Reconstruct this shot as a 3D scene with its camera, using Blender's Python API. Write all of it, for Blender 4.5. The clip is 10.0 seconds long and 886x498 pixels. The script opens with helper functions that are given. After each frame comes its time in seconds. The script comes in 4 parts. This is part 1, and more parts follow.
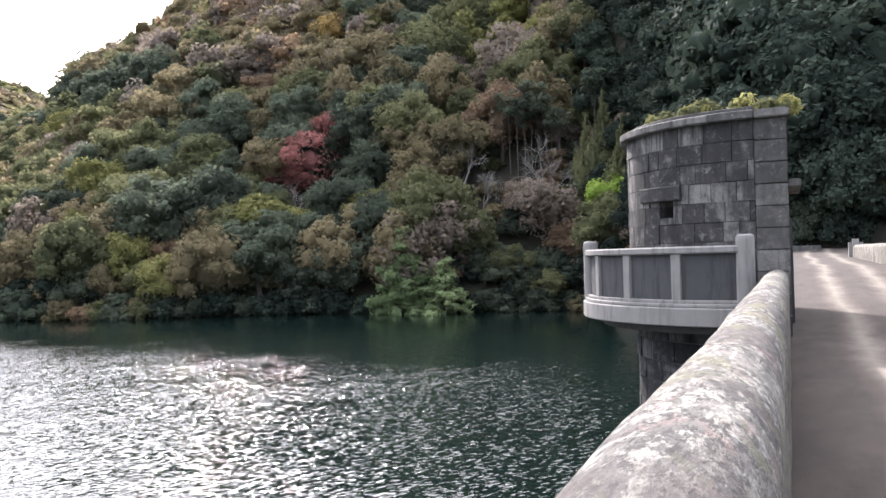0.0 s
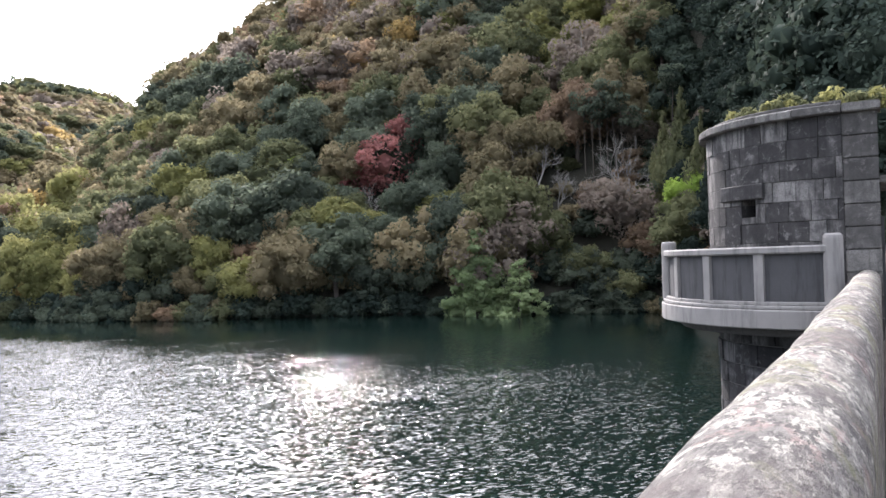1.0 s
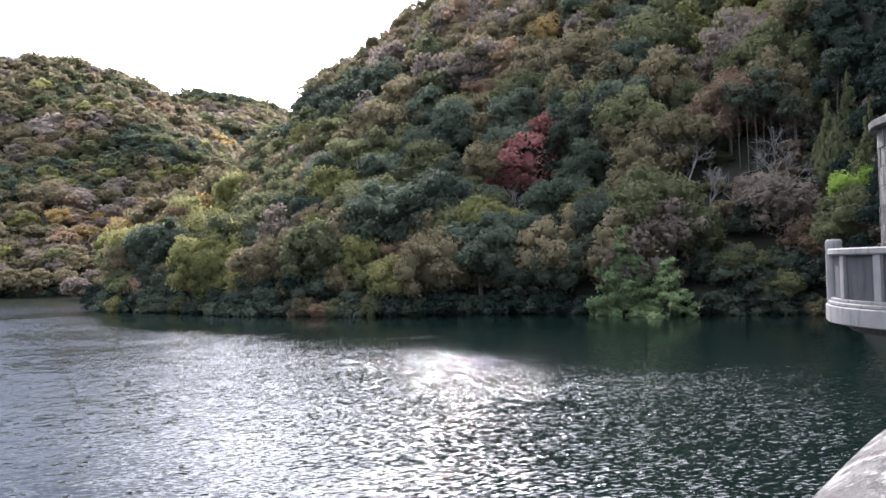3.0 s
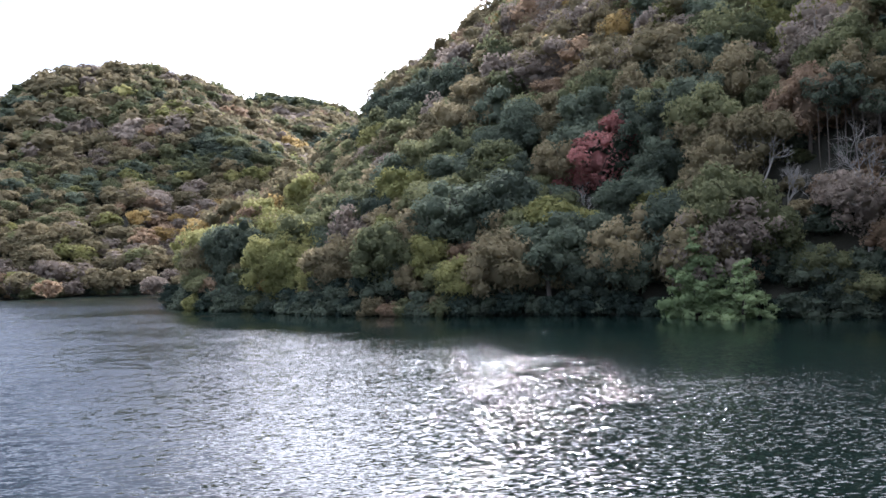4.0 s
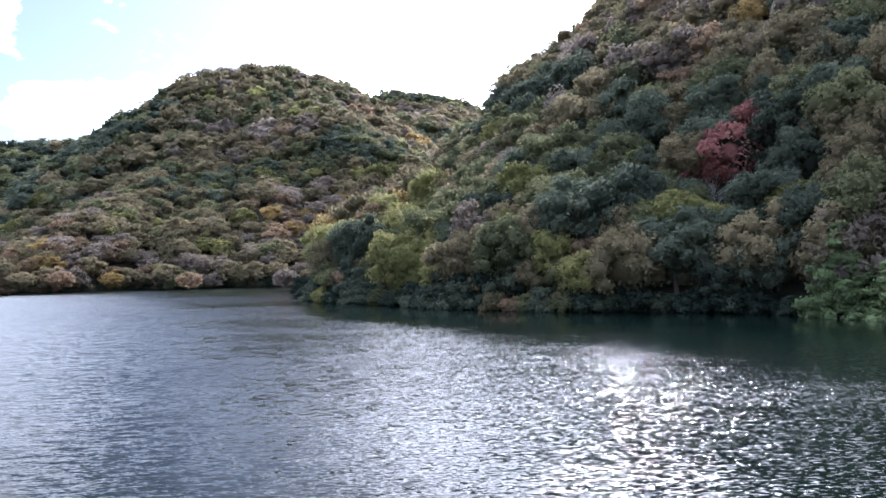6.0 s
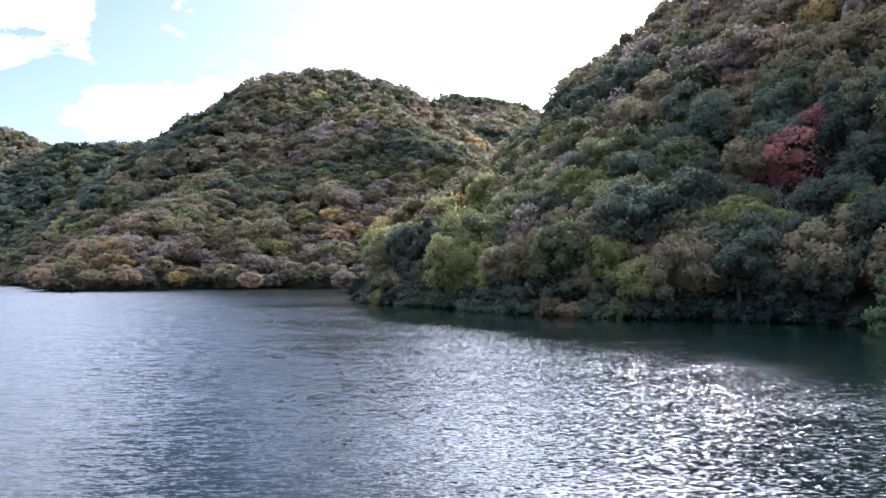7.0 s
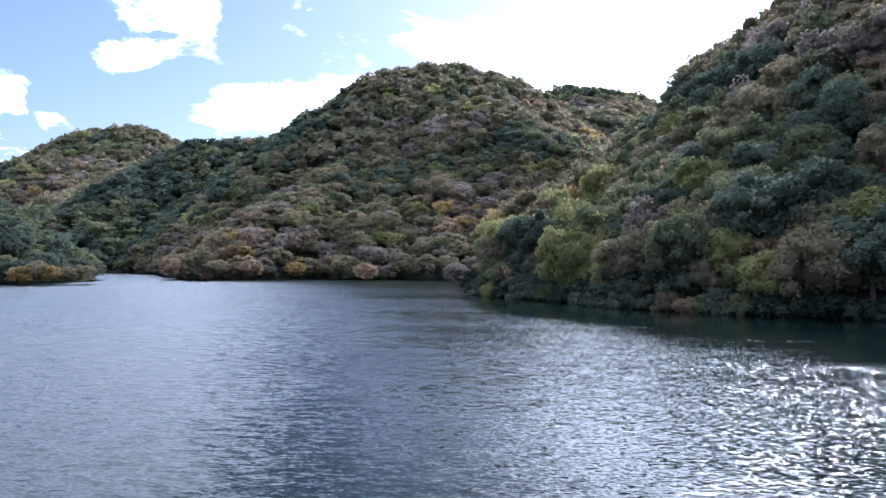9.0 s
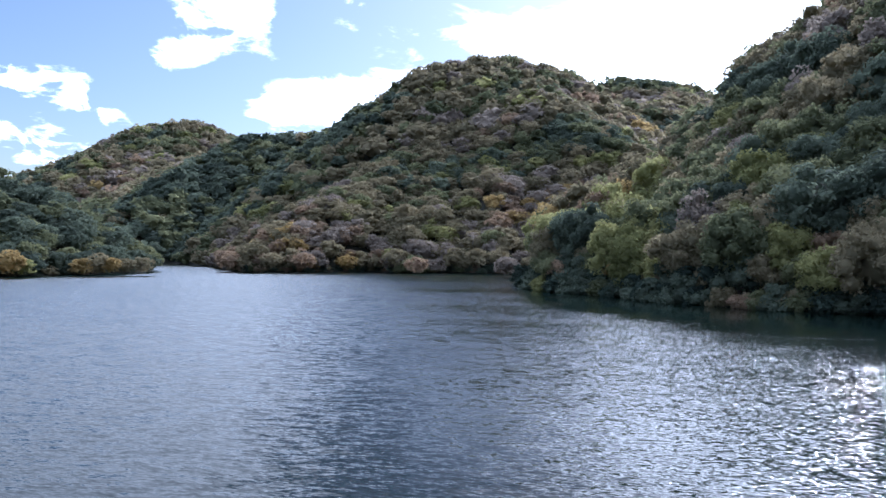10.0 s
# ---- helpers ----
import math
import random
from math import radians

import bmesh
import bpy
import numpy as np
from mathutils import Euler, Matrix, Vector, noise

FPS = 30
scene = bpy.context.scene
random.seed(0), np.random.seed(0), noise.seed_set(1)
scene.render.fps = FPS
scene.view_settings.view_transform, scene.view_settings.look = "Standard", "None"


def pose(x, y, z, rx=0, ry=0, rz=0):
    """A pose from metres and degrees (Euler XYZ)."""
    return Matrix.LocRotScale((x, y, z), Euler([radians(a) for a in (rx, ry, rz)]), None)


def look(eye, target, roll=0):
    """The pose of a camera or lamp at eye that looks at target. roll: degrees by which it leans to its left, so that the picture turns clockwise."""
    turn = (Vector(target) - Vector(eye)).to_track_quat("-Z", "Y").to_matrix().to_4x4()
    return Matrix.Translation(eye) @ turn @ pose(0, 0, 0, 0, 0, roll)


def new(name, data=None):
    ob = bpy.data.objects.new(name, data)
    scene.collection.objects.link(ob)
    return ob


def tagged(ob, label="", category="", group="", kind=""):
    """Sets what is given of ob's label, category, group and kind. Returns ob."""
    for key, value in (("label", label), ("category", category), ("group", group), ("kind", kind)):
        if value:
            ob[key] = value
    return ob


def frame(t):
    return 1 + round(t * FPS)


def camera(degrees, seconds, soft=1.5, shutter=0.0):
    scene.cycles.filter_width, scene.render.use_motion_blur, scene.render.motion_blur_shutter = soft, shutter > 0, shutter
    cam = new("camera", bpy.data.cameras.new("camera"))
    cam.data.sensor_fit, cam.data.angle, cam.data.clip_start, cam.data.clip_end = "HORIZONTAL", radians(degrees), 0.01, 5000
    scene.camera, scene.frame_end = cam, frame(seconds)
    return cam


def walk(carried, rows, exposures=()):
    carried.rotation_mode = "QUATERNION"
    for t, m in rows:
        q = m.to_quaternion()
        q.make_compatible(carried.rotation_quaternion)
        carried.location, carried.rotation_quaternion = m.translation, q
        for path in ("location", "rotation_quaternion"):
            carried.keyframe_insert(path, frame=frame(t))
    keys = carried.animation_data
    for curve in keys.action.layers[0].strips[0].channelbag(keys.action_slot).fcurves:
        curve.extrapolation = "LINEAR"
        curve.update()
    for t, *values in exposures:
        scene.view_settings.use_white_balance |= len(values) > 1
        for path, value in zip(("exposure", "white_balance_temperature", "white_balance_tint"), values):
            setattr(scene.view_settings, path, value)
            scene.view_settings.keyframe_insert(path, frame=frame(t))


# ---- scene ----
# ---- camera ----
EYE = 1.5          # eye over the road; the dam runs along +Y, the lake lies on -X
cam = camera(57.78, 10.0, soft=1.5)
PATH = [
    (0.0, 90.65, 1.50, 23.40), (0.5, 90.76, 1.70, 26.07), (1.0, 90.90, 1.71, 28.70),
    (1.5, 90.97, 1.39, 31.15), (2.0, 90.90, 1.48, 33.64), (2.5, 90.97, 1.60, 36.32),
    (4.0, 91.25, 1.47, 43.79), (4.5, 91.23, 1.44, 46.05), (5.0, 91.09, 1.54, 48.33),
    (5.5, 91.05, 1.45, 50.46), (7.0, 91.37, 0.21, 56.55), (7.5, 91.63, 0.07, 58.65),
    (8.0, 91.61, 0.06, 60.60), (8.5, 91.26, -0.11, 62.51), (9.0, 90.84, -0.29, 64.51),
    (9.5, 90.53, -0.40, 66.38), (10.0, 90.37, -0.56, 68.11),
]
EXPOSURE = [(0.0, 1.37, 6150, 18), (2.5, 1.2, 5900, 18), (5.5, 0.93, 5450, 18), (7.5, 0.72, 5250, 18), (10.0, 0.46, 5000, 15)]
walk(cam, [(t, pose(0, 0, EYE, p, r, y)) for t, p, r, y in PATH], EXPOSURE)

# ---- world and sun ----
SUN_AZ, SUN_EL = 37.5, 33.5   # degrees to the left of +Y, and up


def heading(az, el=0.0):
    a, e = radians(az), radians(el)
    return Vector((-math.sin(a) * math.cos(e), math.cos(a) * math.cos(e), math.sin(e)))


sun = new("sun", bpy.data.lights.new("sun", "SUN"))
sun.data.energy, sun.data.angle, sun.data.color = 3.6, radians(0.5), (1.0, 0.92, 0.82)
sun.matrix_world = look(heading(SUN_AZ, SUN_EL) * 300, (0, 0, 0))


class Nodes:
    """Short hand for node trees."""

    def __init__(self, tree):
        self.tree = tree
        tree.nodes.clear()

    def add(self, kind, **inputs):
        n = self.tree.nodes.new(kind)
        for k, v in inputs.items():
            self.set(n, k.replace("_", " "), v)
        return n

    def set(self, n, key, v):
        sock = n.inputs[int(key)] if key.isdigit() else n.inputs[key]
        if isinstance(v, bpy.types.NodeSocket):
            self.tree.links.new(v, sock)
        else:
            sock.default_value = (*v, 1) if sock.type == "RGBA" and len(v) == 3 else v

    def math(self, op, a, b=0.0, c=0.0, clamp=False):
        n = self.tree.nodes.new("ShaderNodeMath")
        n.operation, n.use_clamp = op, clamp
        for i, v in enumerate((a, b, c)):
            self.set(n, str(i), v)
        return n.outputs[0]

    def mix(self, f, a, b, kind="MIX"):
        n = self.tree.nodes.new("ShaderNodeMix")
        n.data_type, n.blend_type = "RGBA", kind
        for i, v in ((0, f), (6, a), (7, b)):
            if not isinstance(v, bpy.types.NodeSocket) and i > 0 and len(v) == 3:
                v = (*v, 1)
            self.set(n, str(i), v)
        return n.outputs[2]

    def ramp(self, f, stops, smooth=False):
        n = self.tree.nodes.new("ShaderNodeValToRGB")
        if smooth:
            n.color_ramp.interpolation = "EASE"
        els = n.color_ramp.elements
        while len(els) < len(stops):
            els.new(0.5)
        for e, (p, c) in zip(els, stops):
            e.position = p
            e.color = (*c, 1) if not isinstance(c, (int, float)) else (c, c, c, 1)
        self.set(n, "0", f)
        return n.outputs[0]

    def noise(self, vec, scale, detail=4.0, rough=0.55, distort=0.0):
        n = self.tree.nodes.new("ShaderNodeTexNoise")
        for k, v in (("Vector", vec), ("Scale", scale), ("Detail", detail), ("Roughness", rough), ("Distortion", distort)):
            self.set(n, k, v)
        return n.outputs[0]

    def coords(self, scale=(1, 1, 1), rot=(0, 0, 0), kind="Object", loc=(0, 0, 0)):
        tc = self.tree.nodes.new("ShaderNodeTexCoord")
        mp = self.tree.nodes.new("ShaderNodeMapping")
        self.tree.links.new(tc.outputs[kind], mp.inputs[0])
        mp.inputs["Scale"].default_value, mp.inputs["Rotation"].default_value = scale, rot
        mp.inputs["Location"].default_value = loc
        return mp.outputs[0]

    def along(self, scale, turn, loc=(0, 0, 0)):
        """Object coordinates turned first and stretched then: y runs along the heading turn."""
        tc = self.tree.nodes.new("ShaderNodeTexCoord")
        mp = self.tree.nodes.new("ShaderNodeMapping")
        mp.vector_type = "TEXTURE"
        self.tree.links.new(tc.outputs["Object"], mp.inputs[0])
        mp.inputs["Scale"].default_value = [1.0 / c for c in scale]
        mp.inputs["Rotation"].default_value, mp.inputs["Location"].default_value = (0, 0, radians(turn)), loc
        return mp.outputs[0]

    def bump(self, height, strength, distance, normal=None):
        n = self.add("ShaderNodeBump", Height=height, Strength=strength, Distance=distance)
        if normal is not None:
            self.set(n, "Normal", normal)
        return n.outputs[0]


CLOUDS = [(84.2, 15.4, 4.6), (86.8, 13.2, 3.0), (82.0, 16.5, 3.0), (94.6, 10.3, 3.6), (92.2, 9.8, 2.8), (97.0, 10.6, 3.2), (95.8, 7.6, 3.6), (93.4, 6.2, 3.4), (97.0, 5.4, 4.0), (90.2, 8.4, 1.8), (79.6, 10.2, 3.4), (76.6, 10.8, 4.0)]


def build_world():
    world = bpy.data.worlds.new("sky")
    world.use_nodes = True
    scene.world = world
    n = Nodes(world.node_tree)
    sky = n.add("ShaderNodeTexSky")
    sky.sky_type, sky.sun_disc = "NISHITA", False
    sky.sun_elevation, sky.sun_rotation = radians(SUN_EL), radians(-SUN_AZ)
    sky.air_density, sky.dust_density, sky.ozone_density = 1.0, 1.2, 1.5
    d = n.coords(kind="Generated")
    # thin bright cloud round the sun, broken cumulus further off
    sep = n.add("ShaderNodeSeparateXYZ", Vector=d)
    dot = n.tree.nodes.new("ShaderNodeVectorMath")
    dot.operation = "DOT_PRODUCT"
    n.set(dot, "0", d)
    dot.inputs[1].default_value = heading(SUN_AZ, SUN_EL)
    veil = n.math("MULTIPLY_ADD", dot.outputs["Value"], 20.0, -18.3, clamp=True)
    flat = n.math("ADD", n.math("MAXIMUM", sep.outputs[2], 0.0), 0.16)
    plane = n.add("ShaderNodeCombineXYZ", X=n.math("DIVIDE", sep.outputs[0], flat), Y=n.math("DIVIDE", sep.outputs[1], flat))
    puff = n.noise(plane.outputs[0], 4.2, 9.0, 0.58, 0.35)
    # a wide blue gap opens to the left; elsewhere the cover is nearly closed
    gap = n.tree.nodes.new("ShaderNodeVectorMath")
    gap.operation = "DISTANCE"
    n.set(gap, "0", d)
    gap.inputs[1].default_value = heading(98, 9)
    puff = n.math("ADD", puff, n.math("MULTIPLY_ADD", gap.outputs["Value"], 0.85, -0.38))
    puff = n.math("ADD", puff, n.math("MULTIPLY", n.math("MULTIPLY_ADD", sep.outputs[2], 14.0, -4.4, clamp=True), 0.42))
    puff = n.math("MINIMUM", puff, 0.7)
    # a blue hole above the crest of the far hill
    hole = n.tree.nodes.new("ShaderNodeVectorMath")
    hole.operation = "DISTANCE"
    n.set(hole, "0", d)
    hole.inputs[1].default_value = heading(62, 33)
    puff = n.math("MULTIPLY_ADD", n.math("MULTIPLY_ADD", hole.outputs["Value"], -3.3, 1.0, clamp=True), -0.6, puff)
    # the cover breaks up away from the sun, to clear sky behind the dam
    clear = n.math("MULTIPLY_ADD", dot.outputs["Value"], -1.3, 0.72, clamp=True)
    puff = n.math("MULTIPLY_ADD", clear, -0.12, puff)
    # the cumulus to the left of the hills: heading, elevation, breadth in degrees
    wisp = n.math("MULTIPLY_ADD", n.noise(n.coords((1, 1, 2.0), kind="Generated"), 17.0, 8.0, 0.62, 0.6), 1.5, -0.75)
    squat = n.coords((1, 1, 1.6), kind="Generated")
    for az, el, wide in CLOUDS:
        c = n.tree.nodes.new("ShaderNodeVectorMath")
        c.operation = "DISTANCE"
        n.set(c, "0", squat)
        h = heading(az, el)
        c.inputs[1].default_value = (h[0], h[1], h[2] * 1.6)
        near = n.math("MULTIPLY_ADD", c.outputs["Value"], -1.0 / radians(wide), 1.0, clamp=True)
        puff = n.math("MULTIPLY_ADD", n.math("MINIMUM", n.math("MULTIPLY", near, 1.7), 1.0), n.math("MULTIPLY_ADD", wisp, 0.6, 0.31), puff)
    cloud = n.ramp(puff, [(0.52, 0.0), (0.70, 1.0)], True)
    veil = n.math("MULTIPLY", veil, n.math("MULTIPLY_ADD", puff, 3.0, -0.6, clamp=True))
    cover = n.math("MAXIMUM", cloud, n.math("POWER", veil, 2.0))
    glow = n.math("POWER", n.math("MAXIMUM", dot.outputs["Value"], 0.0), 6.0)
    white = n.mix(glow, (11.5, 11.8, 12.3), (33.0, 32.3, 31.2))
    blue = n.mix(1.0, sky.outputs[0], (0.84, 0.78, 0.72), "MULTIPLY")
    col = n.mix(cover, blue, white)
    bg = n.add("ShaderNodeBackground", Color=col, Strength=0.13)
    out = n.add("ShaderNodeOutputWorld")
    n.tree.links.new(bg.outputs[0], out.inputs[0])


build_world()


# ---- materials ----
def material(name):
    m = bpy.data.materials.new(name)
    m.use_nodes = True
    n = Nodes(m.node_tree)
    out = n.add("ShaderNodeOutputMaterial")
    return m, n, out


def finish(n, out, color, rough, normal=None, metal=0.0, spec=0.5):
    p = n.add("ShaderNodeBsdfPrincipled", Base_Color=color, Roughness=rough, Metallic=metal)
    n.set(p, "Specular IOR Level", spec)
    if normal is not None:
        n.set(p, "Normal", normal)
    n.tree.links.new(p.outputs[0], out.inputs[0])
    return p


def leaf_material(name, dark, mid, light, glow=0.5):
    """Leaves whose tone varies from tree to tree and from leaf to leaf."""
    m, n, out = material(name)
    info = n.add("ShaderNodeObjectInfo")
    att = n.add("ShaderNodeAttribute")
    att.attribute_name = "tree_tone"
    geo = n.add("ShaderNodeNewGeometry")
    tone = n.math("FRACT", n.math("ADD", info.outputs["Random"], att.outputs["Fac"]))
    leaf = geo.outputs["Random Per Island"]
    f = n.math("ADD", n.math("MULTIPLY", tone, 0.72), n.math("MULTIPLY", leaf, 0.28))
    col = n.ramp(f, [(0.08, dark), (0.5, mid), (0.95, light)])
    p = n.add("ShaderNodeBsdfPrincipled", Base_Color=col, Roughness=0.8)
    n.set(p, "Specular IOR Level", 0.04)
    t = n.add("ShaderNodeBsdfTranslucent", Color=n.mix(0.5, col, light))
    mx = n.add("ShaderNodeMixShader", Fac=glow)
    n.tree.links.new(p.outputs[0], mx.inputs[1])
    n.tree.links.new(t.outputs[0], mx.inputs[2])
    n.tree.links.new(mx.outputs[0], out.inputs[0])
    return m


LEAF = {
    "dark": leaf_material("dark_evergreen_leaf", (0.047, 0.060, 0.047), (0.083, 0.102, 0.073), (0.151, 0.175, 0.121)),
    "green": leaf_material("green_leaf", (0.071, 0.083, 0.047), (0.125, 0.134, 0.071), (0.219, 0.221, 0.113)),
    "lime": leaf_material("yellow_green_leaf", (0.118, 0.125, 0.049), (0.196, 0.200, 0.078), (0.353, 0.333, 0.141)),
    "olive": leaf_material("olive_leaf", (0.122, 0.111, 0.066), (0.194, 0.167, 0.099), (0.289, 0.243, 0.146)),
    "brown": leaf_material("russet_leaf", (0.163, 0.121, 0.085), (0.259, 0.186, 0.125), (0.370, 0.267, 0.171)),
    "gold": leaf_material("golden_leaf", (0.224, 0.162, 0.067), (0.347, 0.248, 0.101), (0.463, 0.351, 0.154)),
    "red": leaf_material("red_leaf", (0.200, 0.090, 0.080), (0.310, 0.130, 0.118), (0.410, 0.205, 0.180)),
    "mauve": leaf_material("withered_leaf", (0.152, 0.127, 0.105), (0.229, 0.191, 0.156), (0.328, 0.276, 0.224)),
    "pine": leaf_material("pine_needle", (0.120, 0.164, 0.083), (0.185, 0.240, 0.118), (0.292, 0.359, 0.181)),
    "bright": leaf_material("bright_green_leaf", (0.230, 0.330, 0.070), (0.350, 0.470, 0.100), (0.480, 0.570, 0.150)),
    # nearly black: the deep shade of the grove is put into this colour
    "shade": leaf_material("shade_toned_leaf", (0.021, 0.030, 0.025), (0.034, 0.047, 0.037), (0.059, 0.078, 0.057), 0.25),
}


def bark_material(name, a, b):
    m, n, out = material(name)
    v = n.coords((1, 1, 0.25))
    g = n.noise(v, 14.0, 5.0, 0.6)
    s = n.noise(n.coords(), 1.3, 2.0)
    col = n.mix(n.math("ADD", n.math("MULTIPLY", g, 0.7), n.math("MULTIPLY", s, 0.3)), a, b)
    finish(n, out, col, 0.85, n.bump(g, 0.5, 0.03))
    return m


BARK = bark_material("bark", (0.045, 0.036, 0.028), (0.14, 0.115, 0.095))
PALE_BARK = bark_material("pale_bark", (0.15, 0.14, 0.125), (0.34, 0.32, 0.29))


def earth_material():
    m, n, out = material("forest_floor")
    v = n.coords()
    a, b = n.noise(v, 0.35, 4.0), n.noise(v, 4.0, 5.0, 0.65)
    col = n.mix(a, (0.020, 0.017, 0.012), (0.046, 0.038, 0.026))
    col = n.mix(n.math("MULTIPLY", b, 0.6), col, (0.018, 0.026, 0.012))
    finish(n, out, col, 0.95, n.bump(b, 0.8, 0.25))
    return m


def water_material():
    """Wind-ruffled water: the slopes of the wavelets are given outright, so that they keep their size at any distance."""
    m, n, out = material("lake_water")
    att = n.add("ShaderNodeAttribute")
    att.attribute_name = "ruffle"

    def slopes(scale, turn, detail, amount, loc=0.0):
        t = n.tree.nodes.new("ShaderNodeTexNoise")
        for k, v in (("Vector", n.along(scale, turn, (loc, loc, 0))), ("Scale", 1.0), ("Detail", detail), ("Roughness", 0.6), ("Distortion", 0.35)):
            n.set(t, k, v)
        sub = n.tree.nodes.new("ShaderNodeVectorMath")
        sub.operation = "SUBTRACT"
        n.set(sub, "0", t.outputs["Color"])
        sub.inputs[1].default_value = (0.5, 0.5, 0.5)
        mul = n.tree.nodes.new("ShaderNodeVectorMath")
        mul.operation = "MULTIPLY"
        n.set(mul, "0", sub.outputs[0])
        mul.inputs[1].default_value = (amount, amount, 0.0)
        return mul.outputs[0]

    def plus(a, b):
        v = n.tree.nodes.new("ShaderNodeVectorMath")
        v.operation = "ADD"
        n.set(v, "0", a), n.set(v, "1", b)
        return v.outputs[0]

    swell = plus(slopes((0.28, 0.8, 1), 70, 2.0, 0.14), slopes((0.9, 2.5, 1), 60, 2.0, 0.46, 3.0))
    s = slopes((3.4, 9.0, 1), 50, 2.0, 1.85, 5.0)
    patch = n.noise(n.along((0.010, 0.034, 1), 55), 1.0, 4.0, 0.55, 0.5)
    lean = n.add("ShaderNodeAttribute")
    lean.attribute_name = "lean"
    steady = n.math("MULTIPLY_ADD", lean.outputs["Fac"], 2.0, -1.05, clamp=True)      # the open part has no lulls
    amount = n.math("MULTIPLY", att.outputs["Fac"], n.math("MAXIMUM", n.ramp(patch, [(0.36, 0.58), (0.56, 1.0)], True), steady))
    sc = n.tree.nodes.new("ShaderNodeVectorMath")
    sc.operation = "SCALE"
    # an added tilt of the normals towards the dam makes the open water reflect more sky
    tilt = n.tree.nodes.new("ShaderNodeVectorMath")
    tilt.operation = "SCALE"
    tilt.inputs[0].default_value = (0.165, -0.03, 0.0)
    n.set(tilt, "Scale", lean.outputs["Fac"])
    chop = n.add("ShaderNodeAttribute")
    chop.attribute_name = "chop"
    steep = n.tree.nodes.new("ShaderNodeVectorMath")
    steep.operation = "SCALE"
    n.set(steep, "0", s), n.set(steep, "Scale", chop.outputs["Fac"])
    n.set(sc, "0", plus(plus(steep.outputs[0], swell), tilt.outputs[0])), n.set(sc, "Scale", amount)
    up = plus(sc.outputs[0], (0.0, 0.0, 1.0))
    nz = n.tree.nodes.new("ShaderNodeVectorMath")
    nz.operation = "NORMALIZE"
    n.set(nz, "0", up)
    p = finish(n, out, (0.003, 0.008, 0.007), 0.05, nz.outputs[0])
    n.set(p, "IOR", 1.333)
    return m


def stone_material(name, dark, mid, light, stain=0.85, pale=0.6):
    """Weathered ashlar: blocks of differing tone, soot-dark runs, a few limed pale blocks and patches."""
    m, n, out = material(name)
    info = n.add("ShaderNodeObjectInfo")
    v = n.coords()
    grain = n.noise(v, 45.0, 5.0, 0.75)
    cloudy = n.noise(v, 3.2, 6.0, 0.66, 0.6)
    soot = n.noise(n.coords((1.0, 1.0, 0.45), loc=(3, 8, 2)), 1.1, 6.0, 0.62, 0.5)
    run = n.noise(n.coords((7.0, 7.0, 0.6)), 1.3, 5.0, 0.65)
    crust = n.noise(n.coords(loc=(4, 4, 9)), 7.0, 7.0, 0.72, 0.5)
    own = info.outputs["Random"]
    col = n.ramp(n.math("ADD", n.math("MULTIPLY", own, 0.22), n.math("MULTIPLY", cloudy, 0.8)), [(0.32, dark), (0.52, mid), (0.74, light)])
    limed = n.math("MULTIPLY", n.ramp(own, [(0.66, 0.0), (0.76, 1.0)]), n.ramp(crust, [(0.36, 0.0), (0.56, pale)]))
    col = n.mix(limed, col, light)
    col = n.mix(n.ramp(crust, [(0.56, 0.0), (0.63, 0.6)]), col, light)
    col = n.mix(n.ramp(soot, [(0.37, stain), (0.50, 0.0)]), col, dark)
    col = n.mix(n.ramp(run, [(0.52, 0.0), (0.66, stain)]), col, dark)
    col = n.mix(n.ramp(grain, [(0.36, 0.5), (0.55, 0.0)]), col, dark)
    h = n.math("ADD", n.math("MULTIPLY", crust, 0.6), n.math("MULTIPLY", grain, 0.4))
    finish(n, out, col, 0.9, n.bump(h, 0.9, 0.035))
    return m


